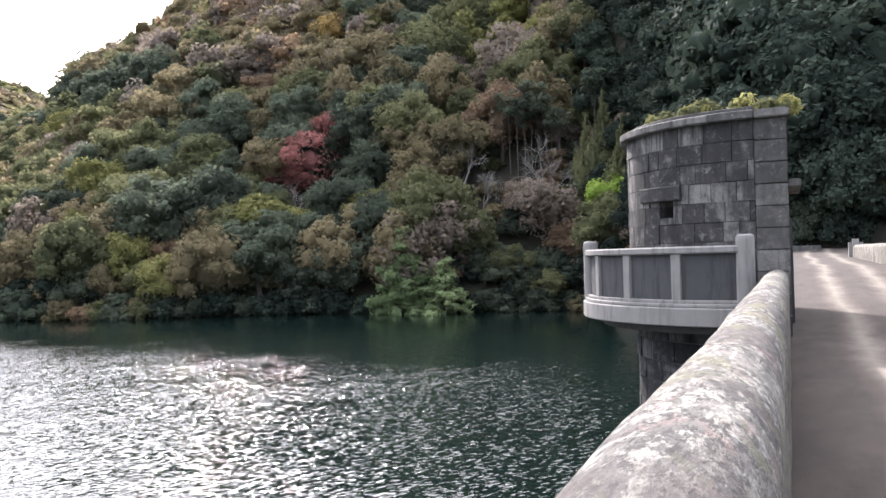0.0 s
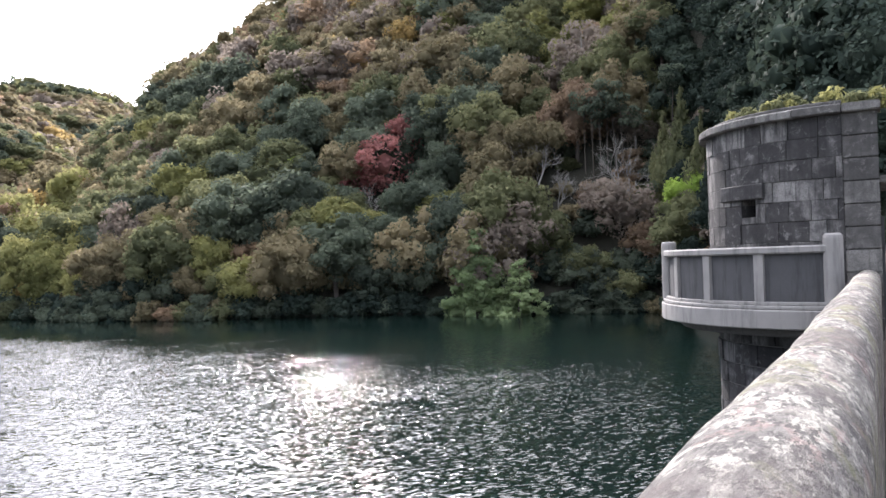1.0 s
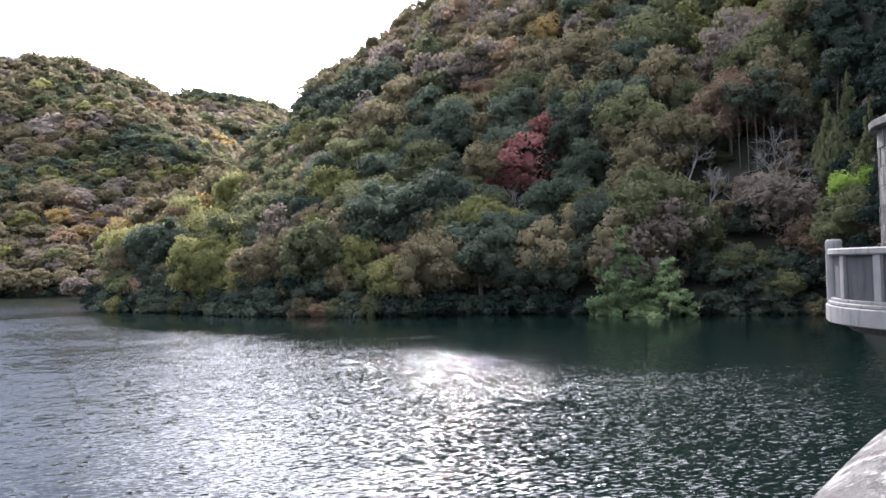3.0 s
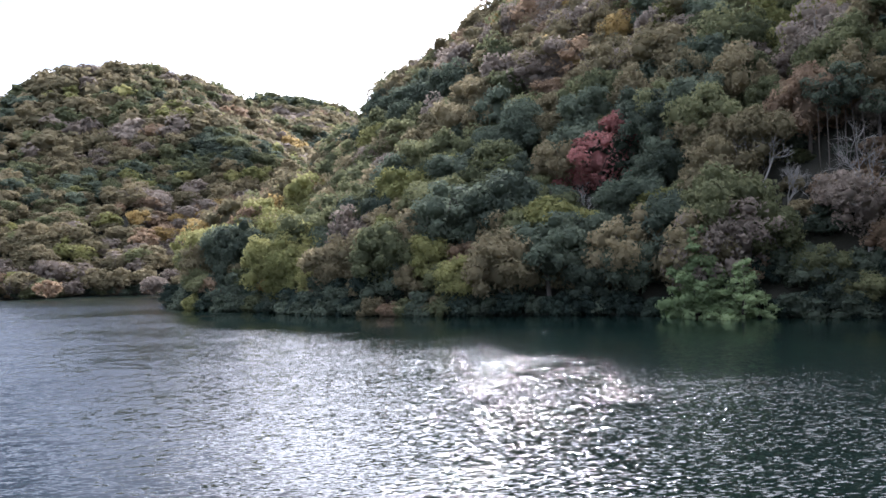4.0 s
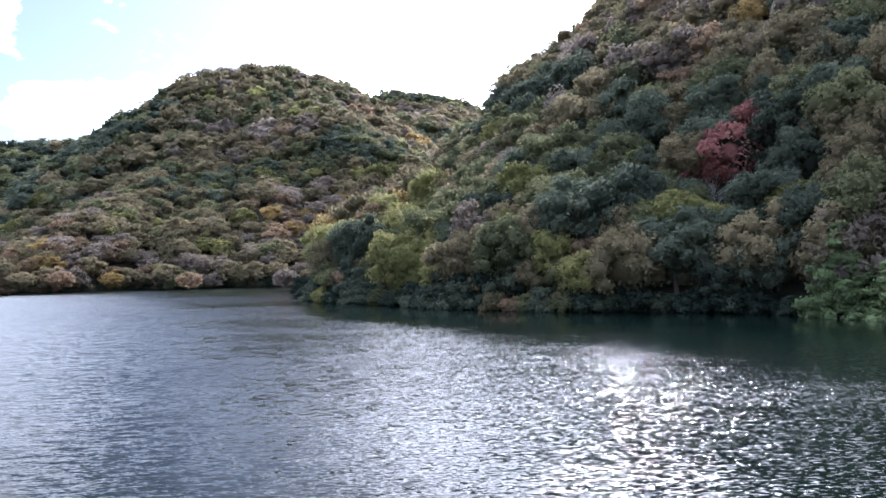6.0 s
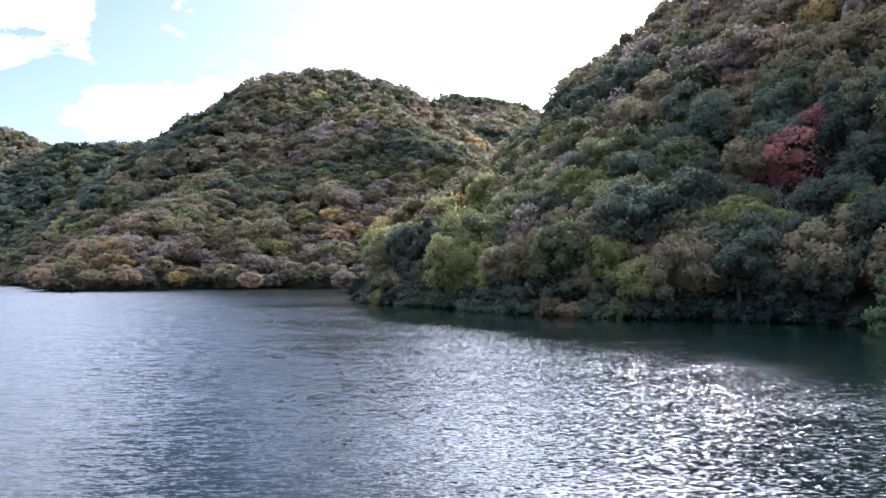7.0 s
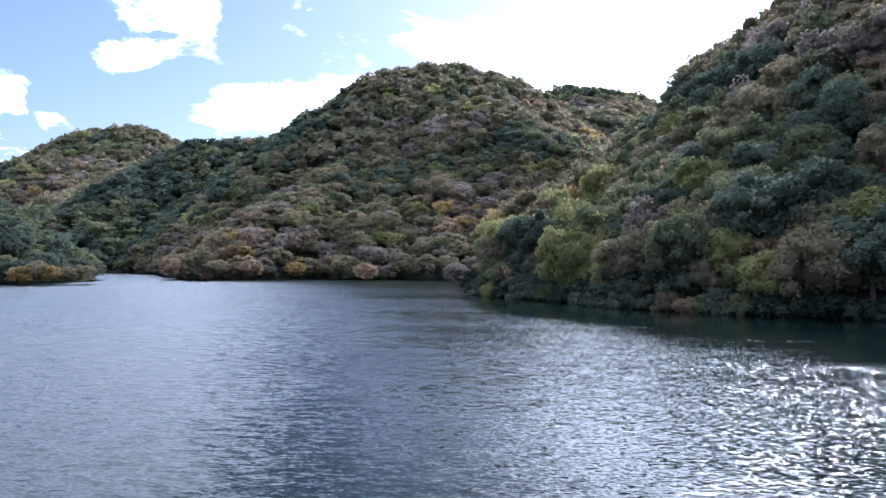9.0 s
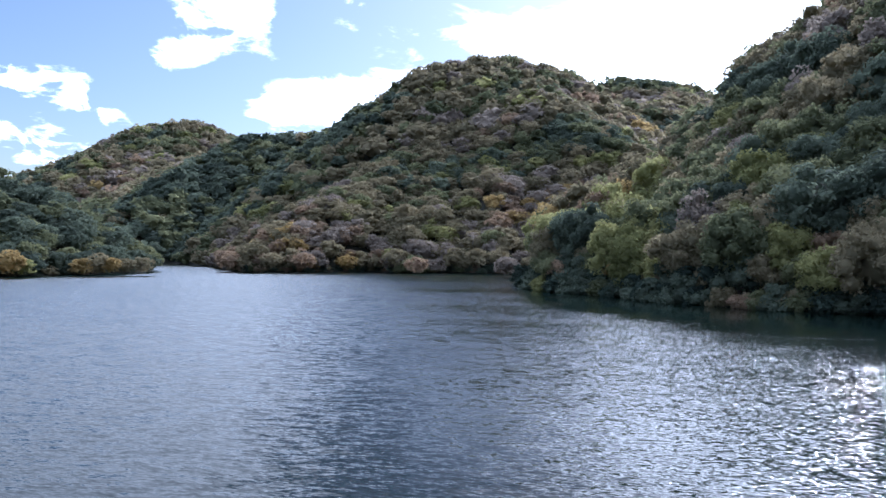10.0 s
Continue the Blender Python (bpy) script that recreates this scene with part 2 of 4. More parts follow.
def parapet_material():
    """Old mortar with lichen: cream, grey and pinkish crusts, dark pits and a few slanting dark streaks."""
    m, n, out = material("lichened_mortar")
    v = n.coords()
    big = n.noise(v, 2.6, 4.0, 0.6, 0.5)
    crust = n.noise(n.coords((1, 0.4, 1), loc=(7, 3, 1)), 20.0, 7.0, 0.75, 0.3)
    pink = n.noise(n.coords((1, 0.5, 1), loc=(2, 9, 4)), 7.5, 6.0, 0.7)
    grain = n.noise(n.coords((1, 0.4, 1)), 110.0, 4.0, 0.8)
    pits = n.noise(n.coords((1, 0.35, 1), loc=(5, 1, 8)), 42.0, 6.0, 0.78)
    streak = n.noise(n.along((0.7, 3.2, 1.0), 30), 1.0, 4.0, 0.6, 0.25)
    col = n.ramp(big, [(0.36, (0.10, 0.092, 0.084)), (0.5, (0.17, 0.158, 0.145)), (0.64, (0.235, 0.222, 0.20))])
    col = n.mix(n.ramp(crust, [(0.50, 0.0), (0.56, 0.85)]), col, (0.50, 0.48, 0.41))
    col = n.mix(n.ramp(pink, [(0.55, 0.0), (0.62, 0.6)]), col, (0.31, 0.20, 0.18))
    col = n.mix(n.ramp(pits, [(0.50, 0.0), (0.57, 0.9)]), col, (0.05, 0.047, 0.043))
    col = n.mix(n.ramp(streak, [(0.60, 0.0), (0.68, 0.75)]), col, (0.05, 0.047, 0.042))
    col = n.mix(n.ramp(grain, [(0.35, 0.55), (0.6, 0.0)]), col, (0.06, 0.056, 0.05))
    broad = n.noise(n.coords(loc=(1, 6, 3)), 1.3, 5.0, 0.62, 0.5)
    col = n.mix(n.ramp(broad, [(0.42, 0.75), (0.55, 0.0)]), col, (0.09, 0.075, 0.068))
    col = n.mix(n.ramp(broad, [(0.58, 0.0), (0.70, 0.4)]), col, (0.48, 0.45, 0.38))
    moss = n.noise(n.coords((1, 0.6, 1), loc=(8, 2, 5)), 4.0, 6.0, 0.7, 0.4)
    col = n.mix(n.ramp(moss, [(0.52, 0.0), (0.62, 0.55)]), col, (0.19, 0.19, 0.10))
    h = n.math("ADD", n.math("MULTIPLY", pits, -0.6), n.math("ADD", n.math("MULTIPLY", crust, 0.6), n.math("MULTIPLY", grain, 0.2)))
    finish(n, out, col, 0.94, n.bump(h, 1.0, 0.03))
    return m


def concrete_material(name, a, b, dirt):
    m, n, out = material(name)
    v = n.coords()
    g, c = n.noise(v, 60.0, 3.0, 0.7), n.noise(v, 3.0, 5.0, 0.6)
    run = n.noise(n.coords((5, 5, 0.7)), 1.5, 4.0, 0.6)
    col = n.mix(c, a, b)
    col = n.mix(n.ramp(run, [(0.5, 0.0), (0.68, 0.7)]), col, dirt)
    col = n.mix(n.ramp(g, [(0.55, 0.0), (0.8, 0.3)]), col, dirt)
    finish(n, out, col, 0.88, n.bump(g, 0.4, 0.008))
    return m


def road_material():
    """Worn concrete road: two paler wheel tracks, dark dirt between them and along the parapet."""
    m, n, out = material("worn_road")
    v = n.coords()
    g = n.noise(v, 55.0, 5.0, 0.75)
    c = n.noise(n.coords((1.0, 0.5, 1)), 1.7, 7.0, 0.68, 0.4)
    x = n.add("ShaderNodeSeparateXYZ", Vector=v).outputs[0]
    x = n.math("ADD", x, n.math("MULTIPLY_ADD", n.noise(n.coords((0.2, 0.12, 1)), 1.0, 3.0), 0.7, -0.35))
    tracks = n.math("MAXIMUM", n.math("SUBTRACT", 1.0, n.math("MULTIPLY", n.math("ABSOLUTE", n.math("SUBTRACT", x, 1.05)), 2.6)),
                    n.math("SUBTRACT", 1.0, n.math("MULTIPLY", n.math("ABSOLUTE", n.math("SUBTRACT", x, 2.35)), 2.2)))
    f = n.math("ADD", n.math("MULTIPLY", n.math("MAXIMUM", tracks, 0.0), 0.5), n.math("MULTIPLY", c, 0.75))
    col = n.ramp(f, [(0.30, (0.025, 0.017, 0.012)), (0.55, (0.062, 0.047, 0.035)), (0.95, (0.200, 0.172, 0.142))])
    col = n.mix(n.ramp(g, [(0.4, 0.0), (0.75, 0.5)]), col, (0.06, 0.052, 0.045))
    finish(n, out, col, 0.93, n.bump(g, 0.6, 0.012))
    return m


EARTH, WATER, ROAD = earth_material(), water_material(), road_material()
STONE = stone_material("tower_stone", (0.020, 0.019, 0.019), (0.056, 0.053, 0.051), (0.25, 0.24, 0.225), pale=0.85)
DARK_STONE = stone_material("dark_stone", (0.010, 0.010, 0.011), (0.026, 0.026, 0.028), (0.16, 0.16, 0.16))
STONE_PALE = stone_material("pale_stone", (0.045, 0.043, 0.040), (0.10, 0.095, 0.088), (0.24, 0.23, 0.21), 0.6)
LICHEN = parapet_material()
CONCRETE = concrete_material("rail_concrete", (0.185, 0.175, 0.165), (0.275, 0.262, 0.245), (0.11, 0.105, 0.098))
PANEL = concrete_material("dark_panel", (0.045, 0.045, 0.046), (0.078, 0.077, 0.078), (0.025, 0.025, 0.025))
MORTAR = concrete_material("old_mortar", (0.06, 0.058, 0.055), (0.11, 0.105, 0.10), (0.04, 0.04, 0.04))


# ---- mesh helpers ----
def mesh_of(name, verts, faces, mats, index=None, smooth=False):
    me = bpy.data.meshes.new(name)
    verts, faces = np.asarray(verts, dtype=np.float32), list(faces) if not isinstance(faces, np.ndarray) else faces
    if isinstance(faces, np.ndarray):
        k = faces.shape[1]
        me.vertices.add(len(verts))
        me.vertices.foreach_set("co", verts.ravel())
        me.loops.add(faces.size)
        me.loops.foreach_set("vertex_index", faces.ravel().astype(np.int32))
        me.polygons.add(len(faces))
        me.polygons.foreach_set("loop_start", np.arange(0, faces.size, k, dtype=np.int32))
        me.polygons.foreach_set("loop_total", np.full(len(faces), k, dtype=np.int32))
    else:
        me.from_pydata([tuple(map(float, v)) for v in verts], [], faces)
    for m in mats:
        me.materials.append(m)
    if index is not None:
        me.polygons.foreach_set("material_index", np.asarray(index, dtype=np.int32))
    if smooth:
        me.polygons.foreach_set("use_smooth", np.ones(len(me.polygons), dtype=bool))
    me.update()
    me.validate()
    return me


def put(name, me, parent=None, label="", m=None):
    ob = new(name, me)
    if parent is not None:
        ob.parent = parent
    if m is not None:
        ob.matrix_basis = m
    return tagged(ob, label) if label else ob


def part(name, bm, mat, parent, label="", bevel=0.0, m=None, smooth=False):
    """Links a bmesh as one mesh under a thing or a part."""
    if bevel:
        bmesh.ops.bevel(bm, geom=bm.edges[:], offset=bevel, segments=2, affect="EDGES", clamp_overlap=True)
    bmesh.ops.recalc_face_normals(bm, faces=bm.faces[:])
    me = bpy.data.meshes.new(name)
    bm.to_mesh(me)
    bm.free()
    me.materials.append(mat)
    if smooth:
        for p in me.polygons:
            p.use_smooth = True
    return put(name, me, parent, label, m)


def box(x0, x1, y0, y1, z0, z1):
    bm = bmesh.new()
    bmesh.ops.create_cube(bm, size=1.0, matrix=Matrix.Translation(((x0 + x1) / 2, (y0 + y1) / 2, (z0 + z1) / 2))
                          @ Matrix.Diagonal((x1 - x0, y1 - y0, z1 - z0, 1)))
    return bm


def thing(name, at, label, category, group=""):
    ob = new(name)
    ob.empty_display_size = 0.2
    ob.location = at
    return tagged(ob, label, category, group)


# ---- the lie of the land ----
LAKE = EYE - 7.2     # water level
# near hill, by heading: shore distance, crest distance, crest height over the eye
N_AZ = np.array([-40, -12, -2, 4, 9, 14, 27, 38, 48, 53.5, 58, 61.0, 62.6, 66])
N_SHORE = np.array([60, 60, 60, 66, 88, 109, 111, 116, 122, 137, 153, 168, 190, 240])
N_AZC = np.array([-40, -12, 0, 14, 27, 36, 41, 43, 45.5, 48.0, 48.6, 49.7, 52.2, 54.5, 60.0, 62.0, 62.6, 66])
N_DIST = np.array([210, 210, 220, 240, 255, 262, 262, 258, 252, 246, 244, 242, 236, 230, 214, 204, 196, 240])
N_ELEV = np.array([31, 31, 31, 29, 25, 20.5, 17, 16, 14.3, 13.0, 11.6, 10.4, 8.4, 6.4, 3.2, 0.9, -1.0, -3])
# crests of the further hills: heading, distance, elevation; and the fall of their flanks
CRESTS = [
    ([(77.0, 540, 7.6), (74.6, 520, 8.4), (71.6, 500, 10.9), (70.2, 500, 12.2), (68.3, 505, 13.6), (65.5, 520, 14.1), (61.0, 530, 13.5), (57.5, 560, 11.2), (48, 600, 9.0)], 0.82),
    # the long spur that runs down to the water, and the lesser ones on the face of the hill
    ([(81.6, 282, -1.0), (80.2, 305, 1.6), (75.6, 350, 4.9), (72.0, 390, 7.0), (68.3, 440, 9.6), (65.5, 515, 13.4)], 0.72),
    ([(52.0, 370, 5.0), (54.9, 385, 7.6), (58.1, 410, 9.8), (61.3, 450, 11.6), (63.5, 515, 13.6)], 0.75),
    ([(64.6, 320, 2.6), (64.8, 370, 6.6), (65.0, 430, 9.8), (65.3, 515, 13.4)], 0.8),
    ([(70.5, 300, 0.8), (69.5, 340, 4.2), (68.3, 400, 8.0)], 0.8),
    ([(58.0, 760, 11.2), (55.6, 760, 12.1), (52.0, 780, 11.5), (48.0, 800, 9.8), (40, 820, 8)], 0.5),
    ([(91.5, 470, 1.3), (89.0, 510, 3.4), (86.0, 550, 5.6), (83.2, 590, 7.4), (81.5, 600, 8.2), (79.0, 600, 8.5), (77.2, 600, 8.6), (74.5, 620, 9.2), (68, 680, 10)], 0.7),
    ([(98, 1000, 3.4), (94.8, 1050, 3.9), (92.2, 1050, 5.6), (90.5, 1050, 6.5), (89.1, 1050, 7.6), (87.4, 1050, 8.7), (85.5, 1050, 8.9), (83.5, 1050, 8.1), (80, 1050, 6.5)], 0.55),
    ([(94.0, 640, 1.2), (91.5, 680, 2.6), (88.5, 740, 4.4), (85.5, 800, 5.9), (83.3, 900, 6.9)], 0.5),
    ([(120, 380, 14), (106, 340, 9.5), (97.05, 300, 5.3), (95.1, 300, 3.4), (92.8, 292, 1.4), (90.4, 285, 0.6), (87.2, 278, -0.2)], 0.6),
]


def wobble(x, y, s, seed):
    """Smooth noise from summed sines, vectorised."""
    r = np.random.RandomState(seed)
    out = np.zeros_like(x, dtype=float)
    for k in range(7):
        a, ph, w = r.uniform(0, 6.28), r.uniform(0, 6.28), r.uniform(0.6, 1.7) / s
        out += np.sin((x * math.cos(a) + y * math.sin(a)) * w + ph)
    return out / 4.0


def land(x, y, canopy=8.5):
    """Height of the ground; canopy is taken off the skyline for the trees that stand on it."""
    x, y = np.asarray(x, float), np.asarray(y, float)
    az, r = np.degrees(np.arctan2(-x, y)), np.hypot(x, y)
    shore = np.interp(az, N_AZ, N_SHORE) + 2.5 * wobble(x, y, 9.0, 3)
    crest = np.interp(az, N_AZC, N_DIST)
    top = EYE + crest * np.tan(np.radians(np.interp(az, N_AZC, N_ELEV))) - canopy
    t = (r - shore) / np.maximum(crest - shore, 5)
    up = LAKE + 0.6 + (top - LAKE) * np.clip(t, 0, 1) ** 0.92 + 3.0 * wobble(x, y, 16.0, 5) * np.clip(t * 3, 0, 1)
    up = np.where(t < 0, LAKE + 0.6 + np.maximum(r - shore, -14) * 0.5, up)
    up = np.where(t > 1, top - (r - crest) * 0.5, up)
    up = up - 9.0 * np.clip((az - 62.0) / 1.2, 0, 1)      # the point ends here
    z = np.where((az > -60) & (az < 66), up, LAKE - 6.0)
    for pts, fall in CRESTS:
        c = [(-d * math.sin(radians(a)), d * math.cos(radians(a)), EYE + d * math.tan(radians(e)) - canopy - 0.5 - d * 0.003) for a, d, e in pts]
        for (x0, y0, z0), (x1, y1, z1) in zip(c, c[1:]):
            dx, dy = x1 - x0, y1 - y0
            s = np.clip(((x - x0) * dx + (y - y0) * dy) / (dx * dx + dy * dy), 0, 1)
            dist = np.hypot(x - x0 - s * dx, y - y0 - s * dy)
            z = np.maximum(z, z0 + s * (z1 - z0) - (np.sqrt(dist * dist + 120) - 11) * fall + (6.5 * wobble(x, y, 42.0, 8) + 2.5 * wobble(x, y, 17.0, 18)) * np.clip(dist / 60, 0, 1))
    # the bank where the road leaves the dam
    bank = np.clip((y - 44) / 8, 0, 1) * np.clip((28 - np.abs(x - 24)) / 6, 0, 1)
    z = np.where((bank > 0) & (r < 75), np.maximum(z, LAKE - 6 + bank * (-LAKE + 6.85)), z)
    # the valley below the dam
    return np.where((x > 6) & (y < 44), np.minimum(z, -9.0), z)


def ground():
    fine = np.arange(-430, 121, 5.0)
    xs = np.concatenate([[-4500, -3000, -2000, -1500], np.arange(-1200, -430, 22.0), fine, np.arange(140, 500, 40.0), [700, 1500, 3000, 4500]])
    ys = np.concatenate([[-4500, -2500, -1200, -700], np.arange(-500, -100, 40.0), np.arange(-100, 401, 5.0), np.arange(420, 1200, 22.0), [1400, 1900, 3000, 4500]])
    X, Y = np.meshgrid(xs, ys)
    Z = land(X, Y)
    nx, ny = len(xs), len(ys)
    i = np.arange((ny - 1) * nx).reshape(ny - 1, nx)[:, :-1].ravel()
    faces = np.stack([i, i + 1, i + nx + 1, i + nx], 1)
    me = mesh_of("ground", np.stack([X.ravel(), Y.ravel(), Z.ravel()], 1), faces, [EARTH], smooth=True)
    tagged(put("ground", me), "steep leaf-littered forest floor sloping into the lake", "ground", kind="structure")
    # the lake; it lies calm under the near bank and is ruffled further out
    xs = np.concatenate([[-4500, -1500, -700], np.arange(-400, -130, 4.0), np.arange(-130, 1, 2.0), [4.0]])
    ys = np.concatenate([[-4500, -1500, -500], np.arange(-100, 20, 4.0), np.arange(20, 130, 2.0), np.arange(130, 301, 4.0), [500, 1500, 4500]])
    xs[-1] = -0.5
    X, Y = np.meshgrid(xs, ys)
    az, r = np.degrees(np.arctan2(-X, Y)), np.hypot(X, Y)
    bank = np.interp(az, N_AZ, N_SHORE) - r + 5 * wobble(X, Y, 14.0, 12)
    lee = np.where(az < 66, 0.08 + 0.92 * np.clip((bank - 18) / 44, 0, 1) ** 1.9, 1.0)
    lee = lee + (1.0 - lee) * np.clip((az - 61.6) / 1.2, 0, 1)
    lee *= 1 + 0.12 * np.clip((az - 60) / 10, 0, 1) * np.clip((r - 30) / 60, 0, 1)
    # cat's-paws: narrow ruffled streaks in the lee
    for a, d, wa, wd in ((41.0, 80, 5.0, 1.3), (36.5, 86, 3.5, 1.0), (59.5, 140, 3.5, 5.0), (52.0, 90, 4.0, 1.0)):
        lee = np.maximum(lee, 0.7 * np.clip(1.4 - np.hypot((az - a) / wa, (r - d + 0.5 * (az - a)) / wd), 0, 1))
    nx, ny = len(xs), len(ys)
    i = np.arange((ny - 1) * nx).reshape(ny - 1, nx)[:, :-1].ravel()
    me = mesh_of("water", np.stack([X.ravel(), Y.ravel(), np.full(X.size, LAKE)], 1), np.stack([i, i + 1, i + nx + 1, i + nx], 1), [WATER])
    me.attributes.new("ruffle", "FLOAT", "POINT").data.foreach_set("value", lee.ravel().astype(np.float32))
    open_water = 0.45 + 0.55 * np.clip((az - 58) / 15, 0, 1)
    me.attributes.new("lean", "FLOAT", "POINT").data.foreach_set("value", open_water.ravel().astype(np.float32))
    # steep glittering chop towards the near bank, smoother water in the open part
    chop = 1.0 - 0.70 * np.clip((az - 44) / 22, 0, 1)
    me.attributes.new("chop", "FLOAT", "POINT").data.foreach_set("value", chop.ravel().astype(np.float32))
    tagged(put("water", me), "dark green lake water rippled by the wind", "water", kind="structure")


ground()


# ---- dam: wall, road, parapets ----
END = 14.9    # where the near parapet meets the tower


def parapet(name, x0, x1, y0, y1, base, top, label, step=0.12, seed=1):
    """A wall with a rounded, uneven top, running along Y."""
    xc, r = (x0 + x1) / 2, (x1 - x0) / 2
    prof = [(x1, base), (x1, (base + top) / 2), (x1, top - r)]
    prof += [(xc + r * math.cos(a), top - r + r * math.sin(a)) for a in np.linspace(0.2, math.pi - 0.2, 13)]
    prof += [(x0, top - r), (x0, (base + top) / 2), (x0, base)]
    prof, ys = np.array(prof), np.arange(y0, y1 + step / 2, step)
    V = np.zeros((len(ys), len(prof), 3))
    V[:, :, 0], V[:, :, 2], V[:, :, 1] = prof[:, 0], prof[:, 1], ys[:, None]
    rough = wobble(V[:, :, 0] * 9 + V[:, :, 2] * 9, V[:, :, 1] * 3, 1.6, seed) * 0.006 + wobble(V[:, :, 0] * 30 + V[:, :, 2] * 23, V[:, :, 1] * 9, 1.0, seed + 1) * 0.003
    V[:, :, 0] += rough * np.sign(V[:, :, 0] - xc)
    V[:, :, 2] += np.where(V[:, :, 2] > top - r - 0.01, rough * 1.5, 0)
    n = len(prof)
    faces = [(i * n + j, i * n + j + 1, (i + 1) * n + j + 1, (i + 1) * n + j) for i in range(len(ys) - 1) for j in range(n - 1)]
    faces += [tuple(range(n))[::-1], tuple((len(ys) - 1) * n + j for j in range(n))]
    me = mesh_of(name, V.reshape(-1, 3), faces, [LICHEN], smooth=True)
    return tagged(put(name, me), label, "parapet", kind="structure")


parapet("parapet_lake", -0.405, -0.035, -9.0, END, 0.0, EYE - 0.335, "thick stone parapet with rounded lichened top", 0.07)
parapet("parapet_valley", 3.3, 3.7, -9.0, 52.0, 0.0, 1.65, "pale weathered parapet on the far side of the road", 0.25, 5)
ob = part("dam", box(-0.62, 4.2, -60, 52, -14, -0.02), STONE, None, bevel=0.0)
tagged(ob, "massive dark masonry dam wall rising from the lake", "dam", kind="structure")


def road_height(y):
    """The road is level along the dam and climbs towards the far bank."""
    return np.interp(y, [-60, 15, 24, 34, 52, 62, 70], [0, 0, 0.28, 0.78, 0.95, 1.32, 1.6])


def road():
    ys = np.concatenate([[-60, -20], np.arange(0, 66.1, 1.0)])
    V, F = [], []
    for y in ys:
        z, wide = float(road_height(y)), 3.3 + 4.5 * max(0.0, (y - 53) / 9) ** 1.5
        for k in range(9):
            f = k / 8
            V.append((-0.03 + (wide + 0.03) * f, y, z + 0.03 * math.sin(math.pi * f)))
        V += [(wide, y, z - 0.9), (-0.03, y, z - 0.9)]
    for i in range(len(ys) - 1):
        for k in range(11):
            F.append((i * 11 + k, i * 11 + (k + 1) % 11, (i + 1) * 11 + (k + 1) % 11, (i + 1) * 11 + k))
    F += [tuple(range(11)), tuple((len(ys) - 1) * 11 + k for k in range(11))[::-1]]
    me = mesh_of("road", V, F, [ROAD])
    tagged(put("road", me), "worn pale road surface along the dam crest", "road", kind="structure")


road()
ob = part("end_post", box(3.1, 3.85, 51.7, 52.5, 0.6, 2.0), CONCRETE, None, bevel=0.2)
tagged(ob, "squat pale stone post ending the valley parapet", "post", kind="structure")
ob = part("wall_end", box(-1.5, 2.0, 62.2, 62.6, 0.6, 1.72), STONE_PALE, None, bevel=0.05)
tagged(ob, "low stone wall where the road bends off the dam", "wall", kind="structure")


# ---- valve tower with its balcony ----
CX, CY = -0.53, 17.6          # centre of the round part
R_WALL, R_CAP, R_SHAFT, R_BALC, R_RAIL = 2.62, 2.77, 2.5, 3.61, 3.52
Z_SLAB0, Z_SLAB1, Z_RAIL0, Z_RAIL1, Z_CAP0, Z_CAP1 = 0.22, 0.61, 1.46, 1.59, 3.78, 3.93


def ring_point(r, th, z):
    """th: degrees from the side that faces back along the dam, turning out over the lake."""
    a = radians(th)
    return (CX - r * math.sin(a), CY - r * math.cos(a), z)


def arc_solid(r0, r1, th0, th1, z0, z1, seg, chamfer=0.0):
    """A piece of ring; its outer edges are chamfered."""
    bm = bmesh.new()
    c = chamfer
    prof = [(r0, z0), (r1 - c, z0), (r1, z0 + c), (r1, z1 - c), (r1 - c, z1), (r0, z1)] if c else [(r0, z0), (r1, z0), (r1, z1), (r0, z1)]
    rows = []
    for k in range(seg + 1):
        th = th0 + (th1 - th0) * k / seg
        rows.append([bm.verts.new(ring_point(r, th, z)) for r, z in prof])
    n = len(prof)
    for a, b in zip(rows, rows[1:]):
        for j in range(n):
            bm.faces.new((a[j], a[(j + 1) % n], b[(j + 1) % n], b[j]))
    bm.faces.new(rows[0][::-1])
    bm.faces.new(rows[-1])
    return bm


def block(r0, r1, th0, th1, z0, z1, gap):
    """One ashlar: a bent hexahedron with a chamfered face and a joint round it."""
    g = math.degrees(gap / r1)
    bm = bmesh.new()
    c, cd = 0.006, math.degrees(0.006 / r1)
    rings = []
    for k in range(3):
        th = th0 + g + (th1 - th0 - 2 * g) * k / 2
        inner = th + (cd if k == 0 else -cd if k == 2 else 0)
        rings.append([bm.verts.new(ring_point(*p)) for p in (
            (r0, th, z0 + gap), (r1 - c, th, z0 + gap), (r1, inner, z0 + gap + c), (r1, inner, z1 - gap - c), (r1 - c, th, z1 - gap), (r0, th, z1 - gap))])
    for a, b in zip(rings, rings[1:]):
        for j in range(5):
            bm.faces.new((a[j], a[j + 1], b[j + 1], b[j]))
    bm.faces.new(rings[0][::-1])
    bm.faces.new(rings[-1])
    return bm


